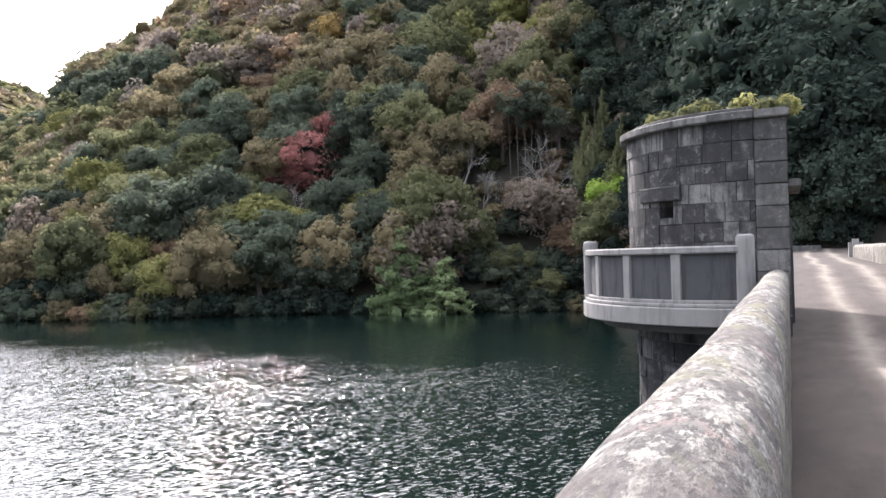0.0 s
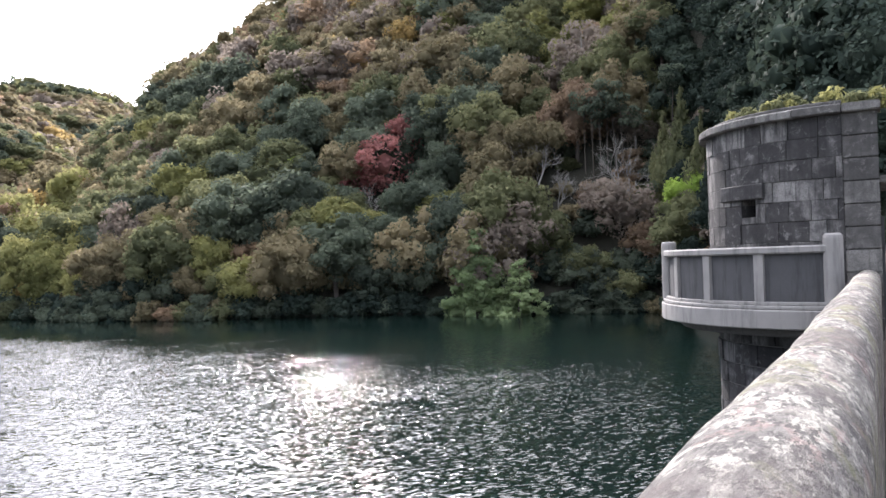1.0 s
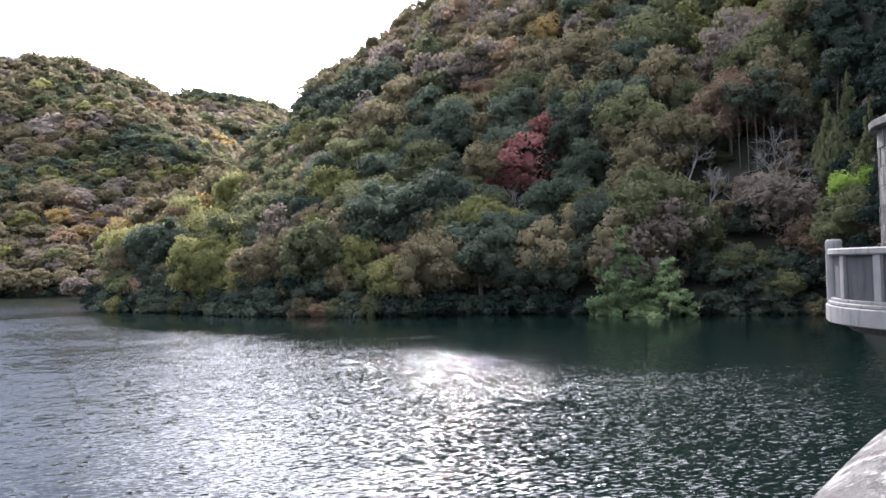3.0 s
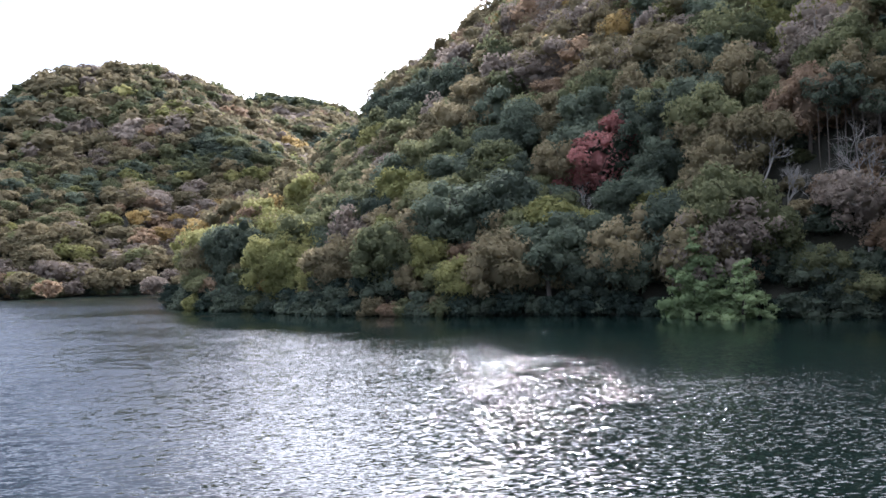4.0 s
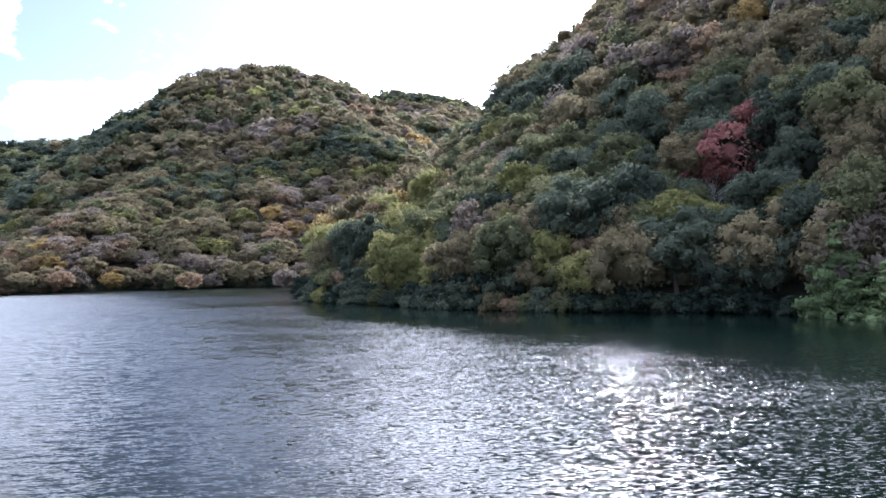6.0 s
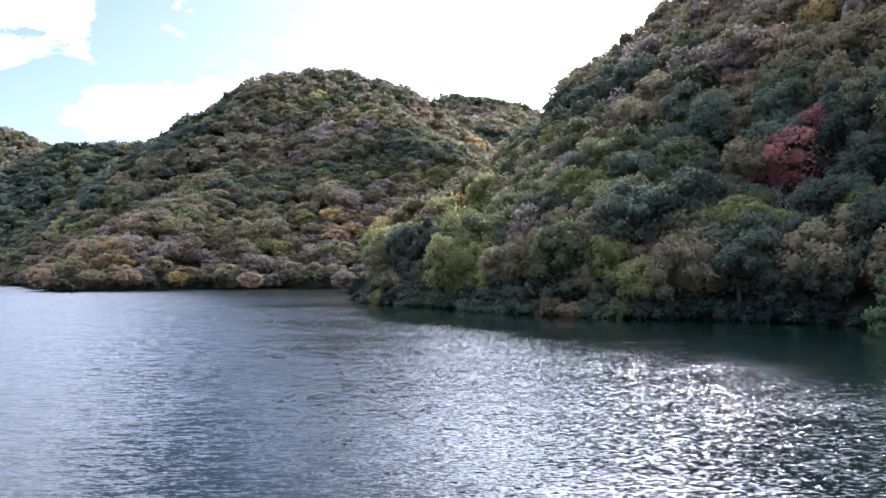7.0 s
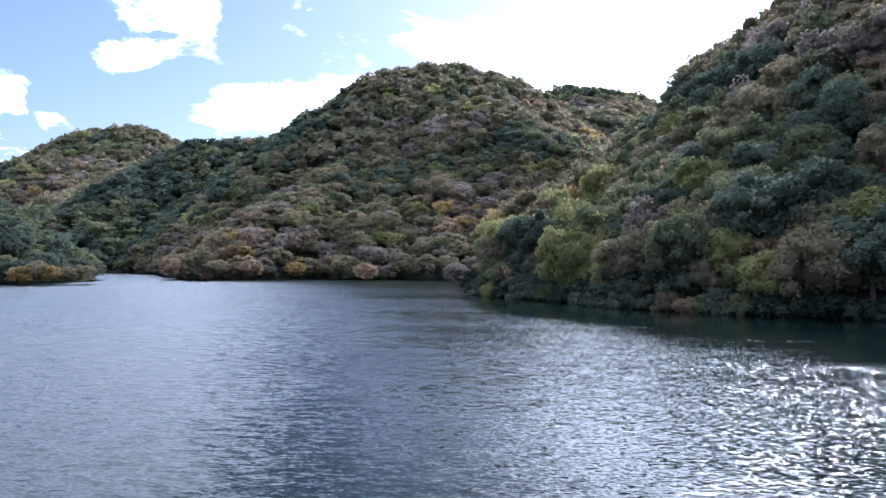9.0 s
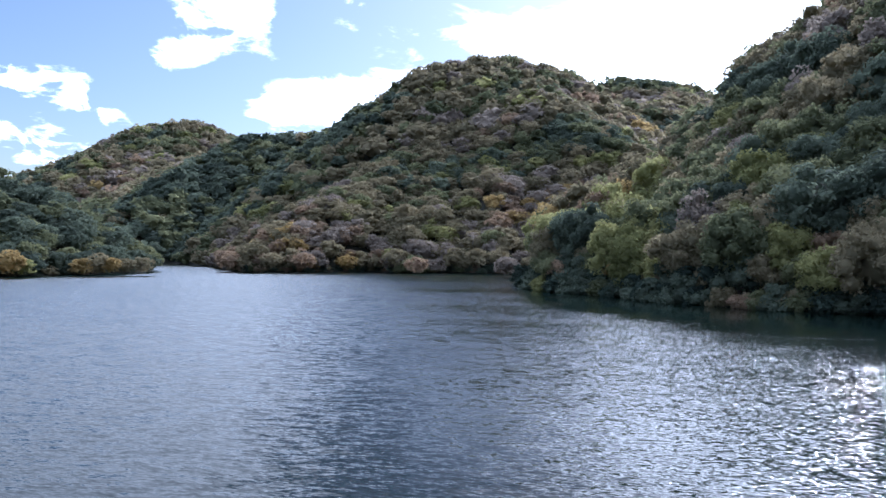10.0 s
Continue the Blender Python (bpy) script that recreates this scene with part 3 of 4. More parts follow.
def valve_tower():
    rng = random.Random(4)
    tower = thing("valve_tower", (0, 0, 0), "round dark ashlar valve tower with stained stone blocks", "tower")
    # core behind the blocks, as a D that is flat towards the road
    for name, r, z0, z1, lab in (("core", R_WALL - 0.34, Z_SLAB0, Z_CAP0, "mortar core behind the blocks"), ("shaft_core", R_SHAFT - 0.03, -14.0, Z_SLAB0 - 0.004, "mortar core of the shaft")):
        bm = bmesh.new()
        ring = [ring_point(r, th, 0) for th in np.linspace(0, 180, 41)]
        # the window: the core is set back there by a niche of its own
        plan = [(-0.03, CY - r)] + [(p[0], p[1]) for p in ring] + [(-0.03, CY + r)]
        lo, hi = [bm.verts.new((x, y, z0)) for x, y in plan], [bm.verts.new((x, y, z1)) for x, y in plan]
        n = len(plan)
        for j in range(n):
            bm.faces.new((lo[j], lo[(j + 1) % n], hi[(j + 1) % n], hi[j]))
        bm.faces.new(lo[::-1]), bm.faces.new(hi)
        ob = part(name, bm, MORTAR, tower, lab)
    # ashlar courses above the balcony; a window opening is left out of them
    zs = np.linspace(Z_SLAB1 - 0.02, Z_CAP0, 10)
    W0, W1, WZ0, WZ1 = 33.5, 41.0, 2.14, 2.46
    for i, (z0, z1) in enumerate(zip(zs, zs[1:])):
        th = rng.uniform(-6, 0)
        ends = [0.0]
        while th < 165:
            th += rng.uniform(6.0, 12.5)
            ends.append(min(th, 168.0))
        for a, b in zip(ends, ends[1:]):
            if b - a < 1.5:
                continue
            pieces = [(a, b)]
            if z1 > WZ0 + 0.02 and z0 < WZ1 - 0.02:
                pieces = [(p, q) for p, q in ((a, min(b, W0)), (max(a, W1), b)) if q - p > 1.5] if b > W0 and a < W1 else [(a, b)]
            for p, q in pieces:
                part("block", block(R_WALL - 0.36, R_WALL + rng.uniform(-0.008, 0.014), p, q, z0 + rng.uniform(-0.004, 0.004), z1, 0.002), STONE, tower)
    # what stays of the two courses that the window cuts
    cut = [(z0, z1) for z0, z1 in zip(zs, zs[1:]) if z1 > WZ0 + 0.02 and z0 < WZ1 - 0.02]
    for z0, z1 in ((cut[0][0], WZ0), (WZ1, cut[-1][1])):
        if z1 - z0 > 0.03:
            part("block", block(R_WALL - 0.36, R_WALL + 0.004, W0 - 0.1, W1 + 0.1, z0, z1, 0.004), STONE, tower)
    # shaft below the balcony, in a darker mix of the tower stone
    zs = np.arange(-4.6, Z_SLAB0, 0.40)
    for i, (z0, z1) in enumerate(zip(zs, zs[1:])):
        th, ends = 0.0, [0.0]
        while th < 120:
            th += rng.uniform(10, 17)
            ends.append(th + (4 if i % 2 else 0))
        for a, b in zip(ends, ends[1:]):
            part("shaft_block", block(R_SHAFT - 0.10, R_SHAFT + rng.uniform(-0.01, 0.025), a, b, z0, z1, 0.012), DARK_STONE, tower)
    # quoins of the straight end by the road
    zs = np.linspace(-0.02, Z_CAP0, 11)
    for i, (z0, z1) in enumerate(zip(zs, zs[1:])):
        w = 0.53
        bm = box(-w, 0.0, CY - R_WALL - 0.035, CY - R_WALL + 0.5, z0 + 0.005, z1 - 0.005)
        part("quoin", bm, STONE_PALE, tower, "pale stained corner stone" if i == 0 else "", bevel=0.012)
    bm = box(-0.03, 0.0, CY - R_WALL + 0.5, CY + R_WALL, 0.0, Z_CAP0)
    part("road_wall", bm, STONE, tower, "flat stone wall towards the road")
    part("door_hood", box(0.0, 0.22, 16.4, 18.8, 2.68, 2.82), STONE_PALE, tower, "weathered stone hood over the door", bevel=0.015)
    part("door", box(0.0, 0.05, 17.0, 18.2, 0.02, 2.1), PANEL, tower, "dark door towards the road", bevel=0.01)
    # window with its lintel
    # added black sheet behind the opening, standing for the shade inside
    part("window_niche", arc_solid(R_WALL - 0.335, R_WALL - 0.32, W0, W1, WZ0, WZ1, 2), BLACK, tower, "black sheet standing for the dark inside the window")
    part("lintel", arc_solid(R_WALL - 0.05, R_WALL + 0.09, 29.0, 52.0, WZ1 - 0.005, WZ1 + 0.27, 6, 0.015), STONE, tower, "projecting stone window lintel")
    # cap in two tiers
    th = 0.0
    while th < 166:
        w = rng.uniform(11, 17)
        part("cap_stone", arc_solid(R_WALL - 0.35, R_CAP + rng.uniform(-0.01, 0.01), th + 0.1, min(th + w, 168) - 0.1, Z_CAP0, Z_CAP1 + rng.uniform(-0.01, 0.01), 4, 0.02), STONE_PALE, tower)
        th += w
    part("cap_stone", box(-0.52, 0.05, CY - R_CAP, CY - R_CAP + 0.5, Z_CAP0, Z_CAP1), STONE_PALE, tower, bevel=0.02)
    part("upper_rim", arc_solid(R_WALL - 0.4, R_WALL - 0.06, 0, 168, Z_CAP1 - 0.005, Z_CAP1 + 0.09, 36, 0.015), STONE_PALE, tower, "low weathered upper rim")
    bm = bmesh.new()
    fan = [bm.verts.new(ring_point(R_WALL - 0.3, t, Z_CAP1 + 0.02)) for t in np.linspace(0, 180, 31)]
    bm.faces.new(fan)
    r = bmesh.ops.extrude_face_region(bm, geom=bm.faces[:])
    bmesh.ops.translate(bm, verts=[v for v in r["geom"] if isinstance(v, bmesh.types.BMVert)], vec=(0, 0, -0.15))
    part("roof", bm, MORTAR, tower, "flat mossy roof")
    return tower


def balcony():
    b = thing("balcony", (0, 0, 0), "curved concrete balcony with panelled rail round the tower", "balcony")
    part("slab", arc_solid(R_SHAFT - 0.02, R_BALC, -4, 150, Z_SLAB0, Z_SLAB1 - 0.07, 60, 0.02), CONCRETE, b, "thick pale curved slab")
    part("ledge", arc_solid(R_SHAFT - 0.02, R_BALC - 0.04, -4, 150, Z_SLAB1 - 0.07, Z_SLAB1, 60, 0.015), CONCRETE, b)
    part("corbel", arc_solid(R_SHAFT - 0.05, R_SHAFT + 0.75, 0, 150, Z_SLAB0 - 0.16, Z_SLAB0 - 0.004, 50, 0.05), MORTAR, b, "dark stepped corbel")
    part("handrail", arc_solid(R_RAIL - 0.2, R_RAIL + 0.03, 4, 150, Z_RAIL0, Z_RAIL1, 60, 0.025), CONCRETE, b, "pale rounded handrail")
    part("plinth", arc_solid(R_RAIL - 0.17, R_RAIL, 4, 150, Z_SLAB1, Z_SLAB1 + 0.06, 60, 0.01), CONCRETE, b)
    stops = [4.0, 21.8, 40.0, 58.0, 76.0, 94.0, 112.0, 130.0, 148.0]
    for i, (t0, t1) in enumerate(zip(stops, stops[1:])):
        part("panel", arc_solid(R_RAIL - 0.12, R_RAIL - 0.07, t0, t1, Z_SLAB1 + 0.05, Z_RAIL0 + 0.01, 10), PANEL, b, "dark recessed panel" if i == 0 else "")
        if i:
            half = math.degrees(0.085 / R_RAIL)
            part("post", arc_solid(R_RAIL - 0.17, R_RAIL - 0.005, t0 - half, t0 + half, Z_SLAB1 + 0.05, Z_RAIL0 + 0.01, 2, 0.012), CONCRETE, b)
    for th in (2.6, 76.0, 148.0):
        bm = bmesh.new()
        # round-headed pillar
        prof = [(0.15, 0.0), (0.15, 1.10), (0.142, 1.15), (0.11, 1.18), (0.0, 1.19)]
        rows = []
        for r, z in prof[:-1]:
            rows.append([bm.verts.new((r * math.cos(a), r * math.sin(a), z)) for a in np.linspace(0, 2 * math.pi, 20, endpoint=False)])
        for p, q in zip(rows, rows[1:]):
            for j in range(20):
                bm.faces.new((p[j], p[(j + 1) % 20], q[(j + 1) % 20], q[j]))
        bm.faces.new(rows[0][::-1]), bm.faces.new(rows[-1])
        x, y, _ = ring_point(R_RAIL - 0.085, th, 0)
        part("pillar", bm, CONCRETE, b, "round-headed concrete pillar", m=pose(x, y, Z_SLAB1 - 0.02), smooth=False)


BLACK, _n, _o = material("dark_void")
finish(_n, _o, (0.012, 0.012, 0.012), 0.95)
valve_tower()
balcony()


# ---- trees ----
def unit(v):
    return v / np.maximum(np.linalg.norm(v, axis=-1, keepdims=True), 1e-9)


def leaves(rs, lobes, count, size, long=1.0, up=0.35, shell=(0.82, 1.24), loose=0.5):
    """Triangular leaf sprays on the outside of a heap of lobes (x, y, z, rx, rz)."""
    lobes = np.asarray(lobes)
    mid = lobes[:, :3].mean(0)
    weight = lobes[:, 3] ** 2
    k = rs.choice(len(lobes), int(count * 2.4), p=weight / weight.sum())
    L = lobes[k]
    d = unit(rs.normal(size=(len(k), 3)) + unit(L[:, :3] - mid) * 0.7 + np.array([0, 0, 0.25]))
    p = L[:, :3] + d * np.stack([L[:, 3], L[:, 3], L[:, 4]], 1) * rs.uniform(*shell, (len(k), 1))
    q = (p[:, None, :] - lobes[None, :, :3]) / np.stack([lobes[:, 3], lobes[:, 3], lobes[:, 4]], 1)[None]
    p, d = p[keep := (np.linalg.norm(q, axis=2) > 0.8).all(1)][:count], d[keep][:count]
    nrm = unit(d + rs.normal(size=p.shape) * loose + np.array([0, 0, up]))
    t = unit(np.cross(nrm, rs.normal(size=p.shape)))
    b = np.cross(nrm, t)
    s = size * rs.uniform(0.65, 1.35, (len(p), 1))
    tri = np.stack([p + t * s * long, p - t * s * 0.5 * long + b * s * 0.75, p - t * s * 0.45 * long - b * s * 0.75], 1)
    return tri.reshape(-1, 3)


ICO = bmesh.new()
bmesh.ops.create_icosphere(ICO, subdivisions=1, radius=1.0)
ICO_V = np.array([v.co[:] for v in ICO.verts])
ICO_F = np.array([[v.index for v in f.verts] for f in ICO.faces])
ICO.free()


def heap(rs, kind, R, H):
    """The lobes of a crown, with its foot at z = 0."""
    out = []
    if kind == "round":
        c, rz = H * 0.52, H * 0.46
        for _ in range(38):
            d = unit(rs.normal(size=3) + np.array([0, 0, 0.35]))
            if d[2] < -0.55:
                d[2] *= -0.5
            r = R * rs.uniform(0.17, 0.40)
            q = rs.uniform(0.55, 0.95)
            out.append((d[0] * R * q, d[1] * R * q, c + d[2] * rz * q, r, r * rs.uniform(0.7, 0.95)))
        out.append((0, 0, c, R * 0.62, rz * 0.7))
    elif kind == "pine":
        for z in np.linspace(0.05, 0.95, 10):
            w = R * (1.05 - z) ** 0.8
            for _ in range(9 if z < 0.7 else 3):
                a, q = rs.uniform(0, 6.28), rs.uniform(0.25, 1.0)
                r = R * rs.uniform(0.17, 0.30) * (1.15 - 0.5 * z)
                out.append((math.cos(a) * w * q, math.sin(a) * w * q, H * (z + rs.uniform(-0.04, 0.05)), r, r * 0.55))
    elif kind == "cone":
        for z in np.linspace(0.12, 0.97, 14):
            w = R * (1.0 - z) ** 0.9
            for _ in range(4 if z < 0.8 else 1):
                a, q = rs.uniform(0, 6.28), rs.uniform(0.35, 0.85)
                r = max(0.12 * R, w * rs.uniform(0.32, 0.5))
                out.append((math.cos(a) * w * q, math.sin(a) * w * q, H * z, r, r * 1.3))
    elif kind == "sprawl":      # broad, flat-topped crown with a draped skin
        for _ in range(30):
            a, q = rs.uniform(0, 6.28), rs.uniform(0, 1) ** 0.5
            r = R * rs.uniform(0.20, 0.34)
            out.append((math.cos(a) * R * q * 0.9, math.sin(a) * R * q * 0.9, H * (0.78 - 0.32 * q * q) + rs.uniform(-0.3, 0.3), r, r * 0.75))
        out.append((0, 0, H * 0.5, R * 0.65, H * 0.3))
    elif kind == "mound":       # low bush whose boughs reach the ground
        for _ in range(26):
            a, q = rs.uniform(0, 6.28), rs.uniform(0, 1) ** 0.6
            r = R * rs.uniform(0.22, 0.36)
            out.append((math.cos(a) * R * q * 0.85, math.sin(a) * R * q * 0.85, H * 0.5 * math.sqrt(1.02 - q * q) * rs.uniform(0.2, 1.0) + 0.2, r, r * 0.8))
        out.append((0, 0, H * 0.2, R * 0.65, H * 0.25))
    return out


def tube(V, F, a, b, ra, rb, sides=5):
    """Adds one tapered limb to the lists V and F."""
    a, b = np.asarray(a, float), np.asarray(b, float)
    w = unit(b - a)
    u = unit(np.cross(w, [0.31, 0.93, 0.2]))
    v = np.cross(w, u)
    n0 = len(V)
    for c, r in ((a, ra), (b, rb)):
        for k in range(sides):
            t = 2 * math.pi * k / sides
            V.append(c + (u * math.cos(t) + v * math.sin(t)) * r)
    for k in range(sides):
        F.append((n0 + k, n0 + (k + 1) % sides, n0 + sides + (k + 1) % sides, n0 + sides + k))
    F.append(tuple(n0 + sides + k for k in range(sides)))


def trunk_mesh(rs, R, H, mat, forks=5):
    V, F = [], []
    lean = rs.uniform(-0.08, 0.08, 2) * H
    knee, top = np.array([lean[0] * 0.5, lean[1] * 0.5, H * 0.32]), np.array([lean[0], lean[1], H * 0.62])
    tube(V, F, (0, 0, -1.2), knee, 0.035 * H, 0.024 * H, 7)
    tube(V, F, knee, top, 0.024 * H, 0.012 * H, 6)
    for k in range(forks):
        a = 2 * math.pi * k / forks + rs.uniform(-0.4, 0.4)
        s = knee + (top - knee) * rs.uniform(0, 0.7)
        e = s + np.array([math.cos(a) * R * 0.6, math.sin(a) * R * 0.6, H * rs.uniform(0.12, 0.28)])
        tube(V, F, s, e, 0.012 * H, 0.004 * H, 4)
    return mesh_of("trunk", V, F, [mat], smooth=True)


def crown_arrays(rs, kind, R, H, count, size, core=0.80, step=1, loose=0.75):
    """Leaf triangles, then a dense inner mass that lets no light through; both as triangles."""
    lobes = heap(rs, kind, R, H)
    long = 1.5 if kind in ("pine", "cone") else 1.15
    tri = leaves(rs, lobes, count, size, long, loose=loose)
    V, F = [tri], [np.arange(len(tri)).reshape(-1, 3)]
    n = len(tri)
    for x, y, z, rx, rz in lobes[::step] + lobes[-1:]:
        v = ICO_V * np.array([rx, rx, rz]) * core * (1.0 if step == 1 else 1.0 + 0.04 * step) * rs.uniform(0.85, 1.1, (len(ICO_V), 1)) + np.array([x, y, z])
        V.append(v)
        F.append(ICO_F + n)
        n += len(v)
    return np.concatenate(V), np.concatenate(F)


KIND = {"dark": "round", "green": "round", "lime": "round", "olive": "round", "brown": "round", "gold": "round",
        "red": "sprawl", "mauve": "round", "pine": "pine", "bright": "sprawl", "shade": "round"}
WORDS = {
    "dark": "dark evergreen broadleaf tree with dense glossy crown", "green": "leafy green broadleaf tree on the wooded bank",
    "lime": "yellow-green broadleaf tree turning in autumn", "olive": "olive-green tree with dulled autumn foliage",
    "brown": "russet-brown autumn tree on the steep bank", "gold": "golden-yellow autumn tree on the bank",
    "red": "crimson autumn maple with spreading crown", "mauve": "withered grey-mauve tree with thin foliage",
    "pine": "pale green pine leaning over the water", "bright": "bright lime-green shrub beside the tower",
    "shade": "tall cedar on the steep bank, leaf colour darkened for shade"}
MODELS = {}


def tree_model(species, v, kind=None, R=3.4, H=7.5, count=2000, size=0.20):
    """Mesh data for a trunk and a crown, made once for each look."""
    key = (species, v, kind)
    if key not in MODELS:
        rs = np.random.RandomState(abs(hash((len(MODELS) * 7919 + 13))) % 100000)
        thin = species in ("mauve", "red")
        if species == "shade" and kind != "mound":
            count, size = 2600, 0.20
        if kind == "mound":
            count, size = 1000, 0.27
        V, F = crown_arrays(rs, kind or KIND[species], R, H, int(count * (0.85 if thin else 1)), size, 0.80 if not thin else 0.55)
        k = 0.4 if kind == "mound" else 1.0
        MODELS[key] = (trunk_mesh(rs, R * k, H * k, PALE_BARK if species == "mauve" else BARK), mesh_of("crown", V, F, [LEAF[species]]))
    return MODELS[key]


def plant_tree(species, x, y, scale, turn, v, kind=None, label="", group="trees on the near bank", tall=1.0, category="tree"):
    z = float(land(x, y))
    ob = thing("tree" if category == "tree" else "shrub", (x, y, max(z, LAKE - 0.1)), label or WORDS[species], category, group)
    ob.rotation_euler = (0, 0, turn)
    ob.scale = (scale, scale, scale * tall)
    t, c = tree_model(species, v, kind)
    put("trunk", t, ob)
    put("crown", c, ob)
    return ob


def spot(az, el, lift=4.5):
    """Where the bank, with a tree on it, is met along a heading and an elevation."""
    r = np.arange(60, 270, 0.5)
    h = heading(az)
    z = land(h[0] * r, h[1] * r) + lift - EYE
    hit = np.nonzero((z > r * math.tan(radians(el))) & (z > LAKE - EYE + lift))[0]
    k = r[hit[0]] if len(hit) else 200.0
    return h[0] * k, h[1] * k


TAKEN = []
# trees that stand out: heading, elevation of the crown, size, species, model, shape, height
MARKS = [
    (32.6, 6.8, 1.3, "red", 0, None, 1.0), (30.6, 8.6, 1.15, "red", 1, None, 1.05), (34.0, 5.6, 0.9, "red", 0, None, 0.8),
    (36.4, 2.4, 1.45, "lime", 0, "sprawl", 0.85), (33.8, 2.2, 1.15, "lime", 1, "sprawl", 0.75),
    (40.0, 6.0, 1.0, "lime", 2, None, 0.9), (38.6, 5.9, 0.9, "bright", 1, "round", 0.85), (43.2, 6.3, 0.95, "lime", 0, None, 0.9),
    (46.4, 4.6, 1.2, "lime", 1, None, 1.0), (47.5, 1.8, 0.9, "lime", 2, None, 0.9), (45.6, 2.8, 0.9, "lime", 0, None, 0.9),
    (59.4, 2.6, 0.8, "gold", 0, None, 1.0), (58.2, 1.6, 1.05, "lime", 1, None, 1.0), (60.6, 0.6, 0.95, "green", 1, None, 1.0),
    (26.3, -2.2, 1.0, "pine", 0, None, 1.15), (23.4, -2.9, 0.85, "pine", 1, None, 0.85), (24.7, -2.6, 0.8, "pine", 0, None, 0.8),
    (15.8, 2.6, 1.15, "mauve", 0, None, 0.9), (14.0, 0.2, 0.9, "brown", 1, None, 0.8), (17.6, 3.4, 0.8, "mauve", 1, None, 0.9),
    (52.0, 8.3, 0.75, "gold", 1, None, 1.2), (48.4, 8.6, 1.1, "lime", 2, None, 0.9), (46.8, 8.9, 0.9, "lime", 0, None, 0.9),
    (39.6, 16.6, 0.9, "red", 1, None, 0.9), (27.6, 15.6, 0.9, "lime", 0, None, 1.1), (29.2, 16.6, 0.9, "lime", 1, None, 1.0),
    (41.3, -0.6, 0.55, "red", 0, None, 0.8), (43.6, 2.4, 1.5, "dark", 0, None, 1.0), (41.2, 2.6, 1.4, "dark", 1, None, 1.0),
    (38.6, 3.2, 1.35, "dark", 2, None, 1.0), (45.0, 3.4, 1.2, "green", 0, None, 1.0), (36.2, 0.2, 1.3, "dark", 0, None, 1.0),
    (11.3, 3.4, 0.75, "bright", 0, "round", 1.1), (11.6, 1.2, 1.0, "green", 0, None, 1.0), (10.9, 4.8, 0.45, "bright", 1, "round", 1.2),
    (24.4, 5.2, 1.1, "olive", 0, None, 1.0), (30.3, 11.0, 1.15, "olive", 1, None, 1.0), (26.0, 9.6, 1.2, "dark", 1, None, 1.1),
    (36.0, 8.8, 1.0, "olive", 2, None, 1.0), (34.6, 8.3, 0.8, "lime", 0, None, 1.0), (28.6, 3.4, 1.1, "lime", 1, "sprawl", 0.8),
]
random.seed(11)
for az, el, size, species, v, kind, tall in MARKS:
    x, y = spot(az, el, 4.5 * size * tall)
    if species == "pine":      # rooted on the very edge
        x, y = x * 0.975, y * 0.975
    size *= 1.3
    TAKEN.append((x, y, 1.5 * size))
    if species in ("red", "pine") or (species == "lime" and kind):      # stand clear of the trees below them
        TAKEN.append((x * 0.97, y * 0.97, 2.4))
    plant_tree(species, x, y, size, random.uniform(0, 6.28), v, kind, tall=tall,
               label="bright lime-green shrub growing beside the tower" if species == "bright" and az < 12 else "")
# two slim dark conifers behind the tower
for az, el, size in ((11.9, 7.6, 1.15), (13.1, 6.6, 1.0), (10.6, 6.4, 0.95)):
    x, y = spot(az, el, 6.0 * size)
    TAKEN.append((x, y, 2.0))
    plant_tree("green", x, y, size * 0.8, random.uniform(0, 6.28), 9, "cone", "tall slim dark green conifer behind the tower", tall=2.0)


def bare_tree(x, y, H, seed, label):
    """Leafless tree: limbs that fork four times."""
    rs = np.random.RandomState(seed)
    V, F, W, G = [], [], [], []

    def grow(p, d, length, r, depth):
        q = p + d * length
        tube(*((V, F) if depth > 2 else (W, G)), p, q, r, r * 0.62, 5 if depth > 2 else 3)
        if depth == 0:
            return
        for _ in range(3 if depth > 1 else 4):
            e = unit(d + rs.normal(size=3) * 0.52 + np.array([0, 0, 0.12]))
            grow(p + d * length * rs.uniform(0.55, 1.0), e, length * rs.uniform(0.62, 0.88), r * 0.6, depth - 1)

    grow(np.array([0, 0, -0.8]), unit(np.array([rs.uniform(-0.1, 0.1), rs.uniform(-0.1, 0.1), 1.0])), H * 0.30, H * 0.017, 5)
    ob = thing("bare_tree", (x, y, float(land(x, y))), label, "tree", "bare trees")
    put("trunk", mesh_of("trunk", V, F, [PALE_BARK]), ob)
    tagged(put("twig_spray", mesh_of("twig_spray", W, G, [PALE_BARK]), ob, "fine pale leafless twigs"), kind="stuff")


for k, (az, el, H) in enumerate(((21.7, 6.2, 13.0), (16.0, 5.6, 11.0), (20.4, 5.0, 8.0), (33.5, 4.2, 7.0), (23.6, 7.0, 9.0), (13.4, 1.0, 7.0))):
    x, y = spot(az, el, H * 0.5)
    TAKEN.append((x, y, 3.0))
    TAKEN.append((x * 0.965, y * 0.965, 3.2))
    bare_tree(x, y, H * 1.2, 40 + k, "tall bare tree with pale branching limbs")



